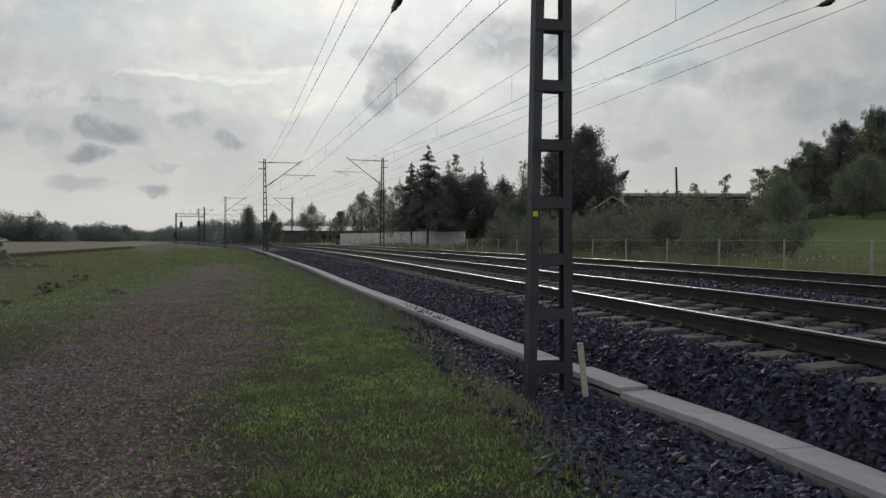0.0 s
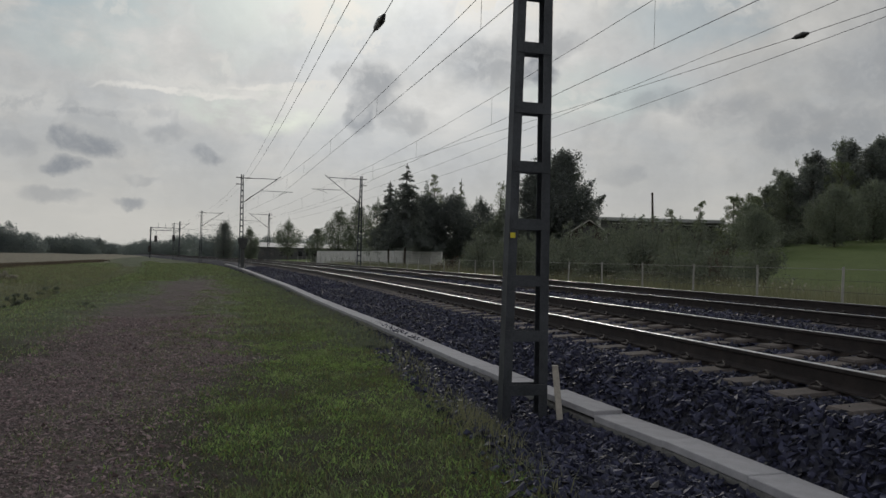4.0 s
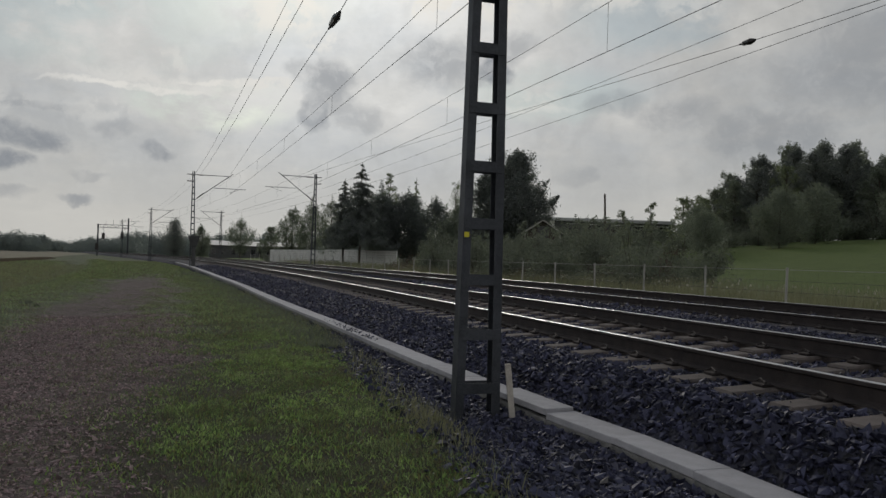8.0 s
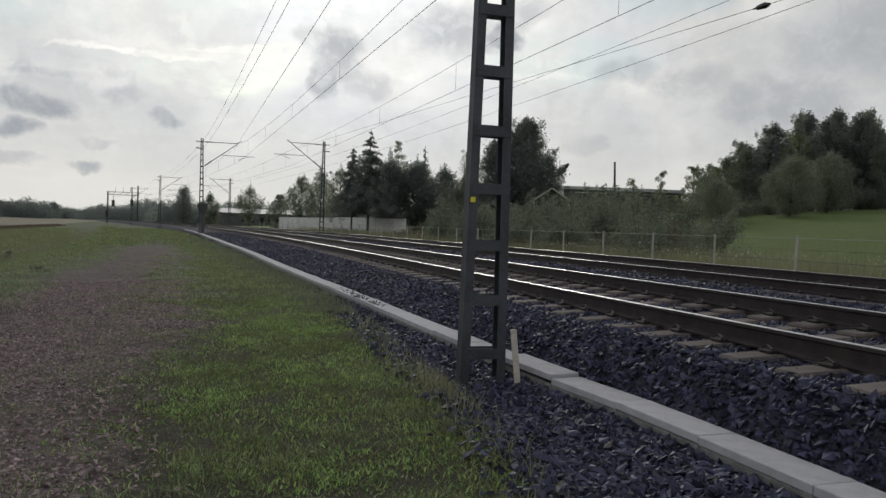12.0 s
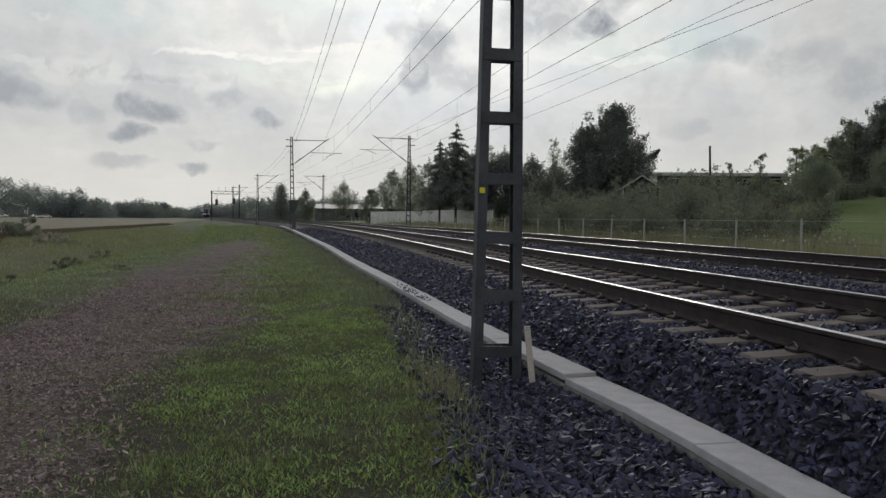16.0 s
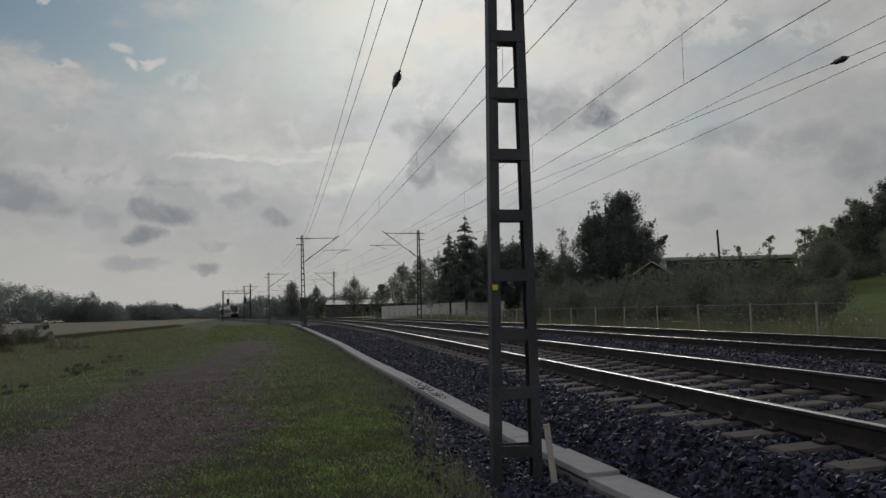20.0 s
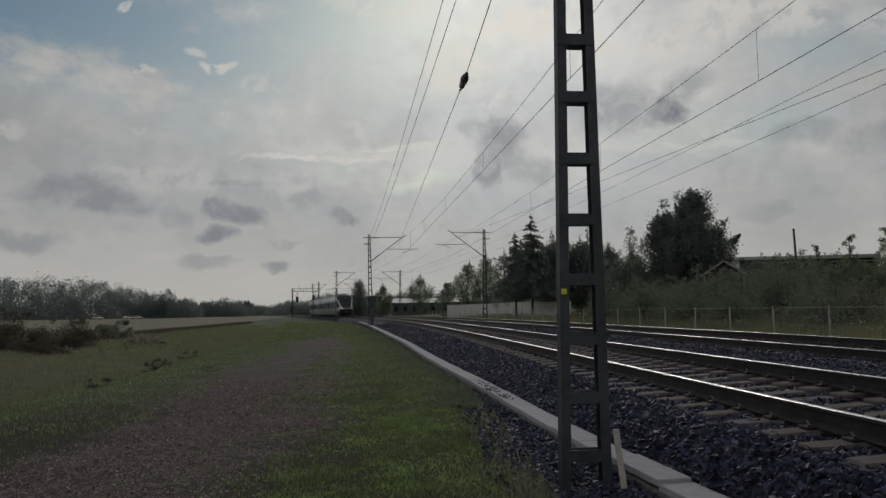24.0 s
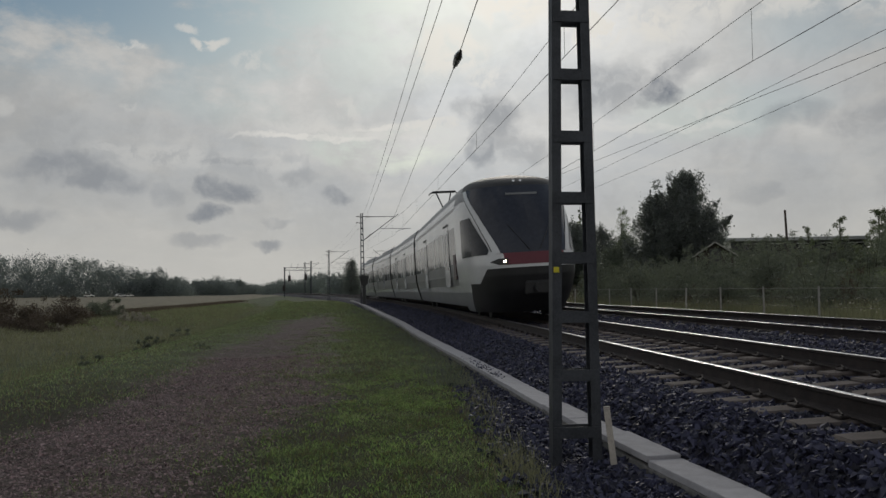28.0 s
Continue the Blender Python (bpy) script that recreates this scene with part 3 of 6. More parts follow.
def make_rail(parent, c, top):
    ss = np.concatenate([np.arange(-14, 120, 2.0), np.arange(120, 1380, 12.0)])
    prof = rail_profile(top)
    k = len(prof)
    verts = [spot(s, c + x, z) for s in ss for x, z in prof]
    side, head = [], []
    for i in range(len(ss) - 1):
        for j in range(k):
            q = (j + 1) % k
            (head if j in (0, 1, k - 2, k - 1) else side).append((i * k + j, i * k + q, (i + 1) * k + q, (i + 1) * k + j))
    me = raw_mesh("rail", verts, side + head, "rail_side")
    me.materials.append(MAT["rail_head"])
    flags = np.zeros(len(side) + len(head), np.int32)
    flags[len(side):] = 1
    me.polygons.foreach_set("material_index", flags)
    part("rail", me, None, parent, "rusty steel rail with a polished head")


def sleeper_mesh():
    bm = bmesh.new()
    for x0, x1, h0, h1 in ((-1.3, -0.45, 0.0, 0.0), (-0.45, 0.45, 0.03, 0.03), (0.45, 1.3, 0.0, 0.0)):
        box((x0, -0.13, -0.16), (x1, 0.13, -h0), 0.02, bm)
    return mesh_of("sleeper", bm, "sleeper")


def clip_mesh(side):
    bm = box((side * 0.12 - 0.04, -0.07, 0.0), (side * 0.12 + 0.04, 0.07, 0.03), 0.008)
    rod((side * 0.13, -0.06, 0.035), (side * 0.09, 0.05, 0.055), 0.010, sides=6, bm=bm)
    rod((side * 0.09, 0.05, 0.05), (side * 0.15, 0.06, 0.03), 0.010, sides=6, bm=bm)
    return mesh_of("rail_clip", bm, "rail_side")


def make_track(c, top, label):
    track = thing("railway_track", None, label, "railway track", "tracks of the railway")
    for side in (-1, 1):
        make_rail(track, c + side * GAUGE / 2, top + (CANT if side > 0 else 0))
    sleeper, clips = sleeper_mesh(), (clip_mesh(-1), clip_mesh(1))
    tilt = math.degrees(math.asin(CANT / GAUGE))
    rng = random.Random(5)
    s, count = -5.1, 0
    while s < 92 and count < 150:
        m = along(s, c, top + CANT / 2 - 0.176) @ pose(0, 0, 0, 0, -tilt, rng.uniform(-0.5, 0.5))
        ob = part("sleeper", sleeper, None, track, "", m)
        if s < 21:
            for side in (-1, 1):
                for clip in clips:
                    part("rail_clip", clip, None, ob, "", pose(side * GAUGE / 2, 0, 0.002))
        s += 0.61
        count += 1


make_track(TRACK_1, RAIL_1, "rusty rails with shiny heads on concrete sleepers in ballast")
make_track(TRACK_2, RAIL_2, "rusty rails with shiny heads on concrete sleepers, beside the wire fence")

# ---- cable duct along the ballast ----


def duct_c(s):
    return float(duct_line(s))


def duct_z(s):
    return float(duct_top(s))


def make_duct():
    duct = thing("cable_duct", None, "pale concrete cable duct with uneven lids beside the ballast", "cable duct")
    rng = random.Random(11)
    lids = [mesh_of("lid", box((-0.155, 0.003, -0.06), (0.155, length - 0.003, 0.0), 0.006), "duct") for length in (1.0, 0.5)]
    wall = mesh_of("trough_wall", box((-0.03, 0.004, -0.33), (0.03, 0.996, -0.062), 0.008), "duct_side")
    s = -5.04
    while s < 98:
        length = 0.5 if 3.3 < s < 3.9 else 1.0
        a, b = spot(s, duct_c(s)), spot(s + length, duct_c(s + length))
        turn = math.degrees(math.atan2(-(b.x - a.x), b.y - a.y))
        dip = math.degrees(math.atan2(duct_z(s + length) - duct_z(s), length))
        z, kick = duct_z(s) + 0.003 * rng.uniform(-1, 1), rng.uniform(-0.35, 0.35)
        if 5.9 < s < 6.1:
            z, kick, dip = z + 0.028, 2.2, dip + 0.5
        part("lid", lids[0 if length > 0.6 else 1], None, duct, "", pose(a.x, a.y, z, dip + rng.uniform(-0.2, 0.2), rng.uniform(-0.7, 0.7), turn + kick))
        if length > 0.6:
            for side in (-1, 1):
                w = spot(s, duct_c(s) + side * 0.12)
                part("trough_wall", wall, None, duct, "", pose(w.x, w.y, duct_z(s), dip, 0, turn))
        s += length


make_duct()

# ---- masts and wires ----


def mast_width(z):
    return 0.455 - 0.0255 * z


def channel(side, lo, hi, z0, z1):
    """One leg: a channel open to the inside, tapering with the mast."""
    bm = bmesh.new()
    outline = [(0.0, -0.07), (0.0, 0.07), (0.085, 0.07), (0.085, 0.058), (0.012, 0.058), (0.012, -0.058), (0.085, -0.058), (0.085, -0.07)]
    rings = [[bm.verts.new((side * (h - x), y, z)) for x, y in outline] for z, h in ((z0, lo), (z1, hi))]
    k = len(outline)
    for i in range(k):
        bm.faces.new((rings[0][i], rings[0][(i + 1) % k], rings[1][(i + 1) % k], rings[1][i]))
    bm.faces.new(rings[0])
    bm.faces.new(rings[1][::-1])
    bmesh.ops.recalc_face_normals(bm, faces=bm.faces)
    return bm


def ribbed(a, b, r, count=5):
    """A ribbed insulator from a to b."""
    a, b = Vector(a), Vector(b)
    bm = rod(a, b, r * 0.5, sides=8)
    for i in range(count):
        p, q = a.lerp(b, (i + 0.25) / count), a.lerp(b, (i + 0.75) / count)
        rod(p, q, r, r * 0.75, 10, bm)
    return bm


def build_mast(arm, plate=False, drum=False, label=""):
    """A lattice mast of two channels; arm +1 or -1: the side over which its bracket reaches."""
    mast = thing("catenary_mast", None, label or "grey steel catenary mast with batten plates and a bracket", "catenary mast", "catenary masts along the line")
    top = 8.75
    for side in (-1, 1):
        part("leg", channel(side, mast_width(-0.4) / 2, mast_width(top) / 2, -0.4, top), "steel_mast", mast)
    z, k = 0.25, 0
    while z < top - 0.05:
        w = mast_width(z) / 2 - 0.012
        for y in (-0.078, 0.071):
            part("batten_plate", box((-w, y, z - 0.052), (w, y + 0.007, z + 0.052)), "steel_mast", mast)
        k += 1
        z = 0.25 + 0.505 * k + 0.0065 * k * min(k, 6)
    if plate:
        w = mast_width(1.75) / 2
        part("marker_plate", box((-w + 0.008, -0.085, 1.69), (-w + 0.058, -0.079, 1.74), 0.002), "yellow", mast, "small yellow plate")
    a = arm
    w = mast_width(8.2) / 2
    bracket = part("bracket", rod((a * w, 0, 8.45), (a * 3.2, 0, 8.45), 0.030), "steel_mast", mast)
    part("insulator", ribbed((a * (w + 0.15), 0, 8.45), (a * (w + 0.75), 0, 8.45), 0.07), "insulator", bracket)
    strut = part("strut", rod((a * w, 0, 6.2), (a * 3.45, 0, 8.68), 0.032), "steel_mast", mast)
    part("insulator", ribbed((a * (w + 0.2), 0, 6.35), (a * (w + 0.75), 0, 6.80), 0.07), "insulator", strut)
    part("steady_arm", rod((a * 1.75, 0, 7.33), (a * 4.6, 0, 7.30), 0.022), "steel_mast", mast)
    part("registration_arm", rod((a * 4.1, 0, 7.30), (a * 3.1, 0, 6.95), 0.014), "steel_mast", mast)
    for z in (8.45, 7.85):
        part("feeder_insulator", ribbed((-a * w, 0, z), (-a * (w + 0.42), 0, z + 0.03), 0.055, 4), "insulator", mast)
    if drum:
        bm = bmesh.new()
        bmesh.ops.create_cone(bm, cap_ends=True, segments=4, radius1=0.34, radius2=0.66, depth=0.95, matrix=Matrix.Translation((0.1, -0.3, 2.45)) @ pose(0, 0, 0, 0, 0, 45))
        bmesh.ops.bevel(bm, geom=list(bm.edges), offset=0.03, segments=1, affect="EDGES")
        part("cable_box", bm, "dark_wall", mast, "dark tapered box")
        part("box_post", box((-0.06, -0.40, -0.3), (0.26, -0.16, 2.0), 0.03), "dark_wall", mast)
    return mast


MASTS = [6.57, 71.9, 134.0, 192.0, 250.0, 310.0]
left_mast = build_mast(1, plate=True, label="grey steel catenary mast with batten plates, standing beside the duct")
left_mast.matrix_world = along(MASTS[0], 2.53, 0.05)
second = build_mast(1, drum=True, label="grey steel catenary mast with a dark box on it")
second.matrix_world = along(MASTS[1], 2.15, 0.12) @ pose(0, 0, 0, 0, -0.9, 0)
plain_left, plain_right = build_mast(1), build_mast(-1)
plain_left.matrix_world = along(MASTS[2], 2.1, 0.0)
plain_right.matrix_world = along(MASTS[1] - 1.5, 12.75, 0.5)
for s in MASTS[3:4]:
    copy_thing(plain_left, along(s, 2.1, 0.0))
copy_thing(plain_right, along(7.0, 13.1, 0.2))
for s in MASTS[2:4]:
    copy_thing(plain_right, along(s - 1, 13.1, 0.1))
MAST_S = [-55.0] + MASTS


def hang(ends, sag, steps=14):
    """A wire through the ends, straight in plan, sagging in each span."""
    out = []
    for a, b in zip(ends, ends[1:]):
        for i in range(steps + 1):
            t = i / steps
            p = Vector(a).lerp(Vector(b), t)
            p.z -= sag * 4 * t * (1 - t)
            if i or not out:
                out.append(p)
    return out


def make_wire(name, ends, sag, label, r=0.007):
    pts = hang(ends, sag)
    me = sweep(pts, r)
    me.materials.append(MAT["wire"])
    single(name, me, None, None, label, "overhead wire", "overhead wires")
    return pts


def supports(c, zs, near=0.0):
    return [spot(s, c + (near if i == 1 else 0.0), zs[min(i, len(zs) - 1)]) for i, s in enumerate(MAST_S)]


def at_s(pts, s):
    """The point of a wire abreast of s."""
    flat = to_line([p.x for p in pts], [p.y for p in pts])[0]
    for i in range(len(pts) - 1):
        if flat[i] <= s < flat[i + 1]:
            return pts[i].lerp(pts[i + 1], float((s - flat[i]) / (flat[i + 1] - flat[i])))
    return None


for mid, shift, zs, sag in ((TRACK_1, 0.32, (8.4, 7.95, 8.45), 0.62), (TRACK_2, 0.0, (8.4, 8.4, 8.4), 0.52)):
    low = make_wire("contact_wire", supports(mid, (6.9,), shift), 0.02, "taut copper contact wire above the track", 0.0085)
    high = make_wire("messenger_wire", supports(mid, zs, shift), sag, "sagging messenger wire above the track", 0.0075)
    for k in range(12):
        a, b = at_s(low, 5.1 + 11.45 * k), at_s(high, 5.1 + 11.45 * k)
        if a is not None:
            single("dropper_wire", rod(a, b, 0.005, sides=4), "wire", None, "thin dropper between messenger and contact wire", "dropper wire", "droppers")
make_wire("feeder_wire", supports(2.0, (7.6, 7.6, 8.47), 0.2), 0.5, "bare feeder wire strung from mast to mast")
make_wire("feeder_wire", supports(2.05, (7.0, 7.0, 7.88), 0.2), 0.5, "bare feeder wire strung from mast to mast")
make_wire("feeder_wire", supports(13.6, (8.03,)), 0.25, "bare feeder wire strung from mast to mast")
make_wire("feeder_wire", supports(13.6, (7.22,)), 0.25, "bare feeder wire strung from mast to mast")


def tension_wire(near, block, far, long=1.0):
    pts = [near, block, far]
    me = sweep(pts, 0.008)
    me.materials.append(MAT["wire"])
    wire = single("anchor_wire", me, None, None, "anchored end of a catenary wire with an insulator", "overhead wire")
    way = (far - near).normalized()
    bm = rod(block - way * 0.05 * long, block + way * 0.20 * long, 0.085, 0.06, 10)
    rod(block - way * 0.05 * long, block - way * 0.22 * long, 0.085, 0.03, 10, bm)
    rod(block + way * 0.20 * long, block + way * 0.34 * long, 0.035, 0.02, 8, bm)
    part("insulator", bm, "insulator", wire, "dark barrel insulator")


tension_wire(spot(6.6, 2.25, 5.95), spot(14.9, 2.47, 6.29), spot(71.9, 5.0, 8.4), 2.4)
tension_wire(spot(6.6, 14.1, 7.35), spot(16.2, 13.62, 7.54), spot(70.4, 10.1, 8.4))

# ---- trees ----


def leaf_cloud(centres, radii, count, size, rng, flat=0.75, droop=0.0):
    """Small leaves strewn through ellipsoids, denser near their skins."""
    count, size = int(count * 2.1), size * 0.74
    centres, radii = np.asarray(centres, float), np.asarray(radii, float)
    weight = radii ** 2
    pick = rng.choice(len(centres), count, p=weight / weight.sum())
    way = rng.normal(size=(count, 3))
    way /= np.linalg.norm(way, axis=1)[:, None]
    dist = rng.uniform(0.1, 1.0, count) ** 0.5 * (1 + 0.25 * np.abs(rng.normal(size=count)) * (rng.random(count) < 0.3))
    p = centres[pick] + way * (radii[pick] * dist)[:, None] * np.array([1, 1, flat])
    p[:, 2] -= droop * rng.random(count) * radii[pick]
    u = rng.normal(size=(count, 3))
    u /= np.linalg.norm(u, axis=1)[:, None]
    v = np.cross(u, rng.normal(size=(count, 3)))
    v /= np.linalg.norm(v, axis=1)[:, None]
    a = size * rng.uniform(0.5, 1.3, count)[:, None]
    tri = np.stack([p - u * a, p + v * a * 0.62 + u * a * 0.2, p + u * a], 1).reshape(-1, 3)
    return tri, np.arange(count * 3).reshape(-1, 3)


def trunk_bm(height, r, rng, limbs, lean=0.03):
    bm = bmesh.new()
    prev, steps = Vector((0, 0, -0.3)), 6
    for i in range(steps):
        z = height * (i + 1) / steps
        nxt = Vector((rng.normal() * lean * height / steps, rng.normal() * lean * height / steps, 0)) + Vector((prev.x, prev.y, z))
        rod(prev, nxt, r * (1 - i / steps * 0.85), r * (1 - (i + 1) / steps * 0.85), 7, bm)
        prev = nxt
    for a, b, k in limbs:
        rod(a, b, k, k * 0.3, 5, bm)
    return bm


def broadleaf(height, width, seed, foliage="crown_mid", low=0.12, leaf=0.17, count=5200, lumps=30, label="", peak=0.45, airy=1.0, sprays=0, plume=0.9):
    """peak: the height, as a share, at which the crown is widest; airy under 1 leaves gaps; sprays: twigs that stand out of it; plume over 1 draws the clumps upwards."""
    rng = np.random.default_rng(seed)
    tree = thing("tree", None, label or "broadleaf tree with a dense green crown", "tree")
    centres, radii, limbs = [], [], []
    for i in range(lumps):
        t = (i + rng.random()) / lumps
        z = height * (low + (0.94 - low) * t)
        f = (t / peak) if t < peak else (1 - t) / (1 - peak)
        wide = width / 2 * (0.22 + 0.78 * math.sin(PI / 2 * min(1, f)) ** (0.8 if t < peak else 1.15))
        r = width * rng.uniform(0.10, 0.19) * airy * (0.75 + 0.35 * f)
        reach = max(0.0, wide - r) * rng.random() ** 0.4
        a = i * 2.4 + rng.normal() * 0.5
        c = (reach * math.cos(a), reach * math.sin(a), z)
        centres.append(c)
        radii.append(r)
        limbs.append(((0, 0, max(0.3, z - reach * 0.7 - 0.5)), c, 0.004 * height))
    for k in range(sprays):
        j = int(rng.integers(lumps // 6, lumps))
        out = Vector((centres[j][0], centres[j][1], 0.35 * width + 0.3 * abs(rng.normal()))).normalized()
        for q in (0.75, 1.1, 1.4, 1.65):
            centres.append(tuple(Vector(centres[j]) + out * radii[j] * q))
            radii.append(radii[j] * (0.52 - 0.24 * q))
    for k in range(5):
        centres.append((rng.normal() * width * 0.10, rng.normal() * width * 0.10, height * rng.uniform(0.88, 0.96)))
        radii.append(width * 0.06)
    part("trunk", trunk_bm(height * 0.85, 0.018 * height, rng, limbs), "bark", tree)
    part("crown", raw_mesh("crown", *leaf_cloud(centres, radii, count, leaf, rng, plume), foliage), None, tree)
    return tree


def conifer(height, width, seed, count=6000, leaf=0.2, label="", low=0.08, foliage="crown_dark", dense=1.0):
    rng = np.random.default_rng(seed)
    tree = thing("tree", None, label or "tall dark spruce with drooping branches", "tree")
    centres, radii, limbs = [], [], []
    z = height * low
    while z < height * 0.97:
        t = z / height
        reach = width / 2 * (1 - t) ** 0.85 * rng.uniform(0.8, 1.15) + 0.1
        n = max(3, int(8 * (1 - t)) + 2)
        off = rng.random() * 6
        for k in range(n):
            a = off + 2 * PI * k / n + rng.normal() * 0.2
            far = reach * rng.uniform(0.6, 1.15)
            zz = z + rng.normal() * height * 0.012
            for f in (0.3, 0.65, 1.0):
                centres.append((far * f * math.cos(a), far * f * math.sin(a), zz - 0.22 * far * f * f))
                radii.append((0.07 + 0.22 * reach * (1.2 - f * 0.75)) * dense)
            limbs.append(((0, 0, zz), (far * math.cos(a), far * math.sin(a), zz - 0.22 * far), 0.025))
        z += height * 0.042 * (1.2 - 0.4 * t)
    part("trunk", trunk_bm(height, 0.013 * height, rng, limbs, 0.004), "bark", tree)
    part("crown", raw_mesh("crown", *leaf_cloud(centres, radii, count, leaf, rng, 0.7, 0.5), foliage), None, tree)
    return tree


def shrub(height, width, seed, foliage="shrub", count=1500, leaf=0.11, label="", lumps=11):
    rng = np.random.default_rng(seed)
    bush = thing("bush", None, label or "dense green bush behind the wire fence", "bush")
    centres, radii, limbs = [], [], []
    for i in range(lumps):
        a, q = i * 2.4 + rng.normal() * 0.4, rng.random() ** 0.6
        z = height * rng.uniform(0.12, 0.80) * (1 - 0.35 * q)
        c = (width * 0.40 * q * math.cos(a), width * 0.40 * q * math.sin(a), z)
        centres.append(c)
        radii.append(min(width * 0.26, height * 0.30) * rng.uniform(0.6, 1.1))
        limbs.append(((0, 0, 0), c, 0.022))
    for k in range(4):
        a = rng.random() * 2 * PI
        tip = (width * 0.25 * math.cos(a), width * 0.25 * math.sin(a), height * rng.uniform(0.85, 1.0))
        centres.append(tip)
        radii.append(width * 0.06)
        limbs.append(((0, 0, 0), tip, 0.015))
    part("stem", trunk_bm(height * 0.5, 0.03, rng, limbs), "bark", bush)
    part("leaves", raw_mesh("leaves", *leaf_cloud(centres, radii, count, leaf, rng, 0.9), foliage), None, bush)
    return bush


def put(ob, x, y, turn=0.0, sink=0.1):
    ob.matrix_world = pose(x, y, ground_z(x, y) - sink, 0, 0, turn)
    return ob


def put_copy(ob, x, y, turn=0.0, wide=1.0, tall=1.0, sink=0.1):
    made = copy_thing(ob, pose(x, y, ground_z(x, y) - sink, 0, 0, turn))
    made.scale = (wide, wide, tall)
    return made


# the group behind the white board fence
put(conifer(12.2, 9.6, 1, 19000, 0.18, low=0.28, dense=0.9), -1.7, 86.5)
put(conifer(10.6, 7.6, 2, 12500, 0.17, low=0.32, dense=0.9), -3.7, 90)
put(broadleaf(9.0, 8.4, 4, "crown_dark", 0.16, 0.2, 12000, 44, "", 0.5, 1.2, 14), 0.6, 93)
put(broadleaf(12.4, 3.4, 5, "crown_light", 0.30, 0.14, 2100, 20, "slender drooping birch among darker trees", 0.6, 0.9), 1.7, 98)
put(broadleaf(9.0, 8.6, 6, "crown_dark", 0.14, 0.2, 12000, 44, "", 0.5, 1.2, 14), 4.0, 94)
put(conifer(11.4, 4.4, 7, 2600, 0.18, "thin larch among darker trees", 0.3, "crown_light", 0.85), 5.0, 97)
put(broadleaf(7.8, 7.4, 8, "crown_dark", 0.10, 0.18, 8500, 40, "", 0.5, 1.2, 12), 7.2, 91)
put(broadleaf(6.8, 6.8, 9, "crown_mid", 0.03, 0.16, 7600, 44, "", 0.45, 1.15, 14), 9.4, 87)
put(broadleaf(5.2, 6.4, 26, "crown_dark", 0.02, 0.16, 6400, 40, "low dark tree closing the gap beside the birch", 0.4, 1.2, 10), 11.9, 84)
put(broadleaf(11.2, 5.4, 10, "crown_light", 0.12, 0.13, 2300, 30, "airy pale birch beside the large dark tree", 0.55, 0.8, 10), 10.4, 99)
put(broadleaf(9.0, 6.6, 11, "crown_mid", 0.14, 0.17, 4200, 32, "loose light green birch behind the white fence", 0.5, 1.0, 12), -5.9, 104)
put(broadleaf(9.4, 6.8, 12, "crown_mid", 0.14, 0.18, 5200, 34, "", 0.5, 1.1, 10), -9.6, 117)
put(broadleaf(9.0, 6.8, 13, "crown_mid", 0.14, 0.18, 5200, 34, "", 0.5, 1.1, 10), -13.2, 124)
put(broadleaf(6.4, 5.0, 14, "crown_mid", 0.03, 0.18, 3200, 26), -17.6, 131)
put(broadleaf(5.8, 7.0, 15, "crown_dark", 0.03, 0.18, 4600, 30), -3.6, 102)
# the large dark tree and its lower neighbour
put(broadleaf(11.9, 9.0, 3, "crown_dark", 0.02, 0.19, 30000, 130, "large dark broadleaf tree beside the railway", 0.46, 0.72, 140, 1.35), 14.1, 76.4)
put(broadleaf(10.2, 7.0, 16, "crown_dark", 0.02, 0.20, 11000, 44, "dark lower tree beside the large one", 0.4, 1.1, 26), 11.3, 78)
# single trees far along the line
put(broadleaf(8.2, 6.0, 17, "crown_dark", 0.02, 0.2, 5200, 40, "dark dense tree beside the line", 0.5, 1.25, 10, 1.2), -38.6, 152, 0)
put(broadleaf(6.8, 5.2, 18, "crown_mid", 0.02, 0.2, 3600, 34, "", 0.45, 1.2, 8, 1.2), -34.6, 157, 0)
put(broadleaf(8.9, 7.8, 19, "crown_mid", 0.22, 0.2, 4200, 40, "", 0.55, 1.15, 12), -29.5, 172, 0)

# bushes between the fence and the lawn
bush_kinds = [shrub(3.2, 3.6, 20), shrub(2.6, 3.2, 21), shrub(3.6, 3.0, 22, "shrub", 1700), shrub(2.2, 2.8, 23, "rust_shrub", 1300, 0.10, "reddish bush behind the wire fence")]
spots = random.Random(3)
placed = 0
for s0 in np.arange(27, 84, 1.75):
    for row in range(2):
        if s0 > 58 and row:
            continue
        c = 17.2 + row * 3.2 + spots.uniform(-0.9, 0.9) + max(0, (30 - s0)) * 0.25
        p = spot(s0 + spots.uniform(-0.8, 0.8), c)
        kind = bush_kinds[spots.choices(range(4), (4, 4, 3, 2))[0]]
        tall = spots.uniform(0.75, 1.2) * (0.42 if s0 < 31 else 0.75 if s0 < 36 else 1.0 if s0 < 56 else 0.30)
        if placed < 4:
            put(bush_kinds[placed], p.x, p.y, spots.uniform(0, 360))
        else:
            put_copy(kind, p.x, p.y, spots.uniform(0, 360), spots.uniform(0.85, 1.25), tall)
        placed += 1
sapling = put(broadleaf(3.4, 1.7, 24, "crown_light", 0.1, 0.09, 700, 16, "young sapling above the bushes", 0.5, 0.8), 16.4, 41)
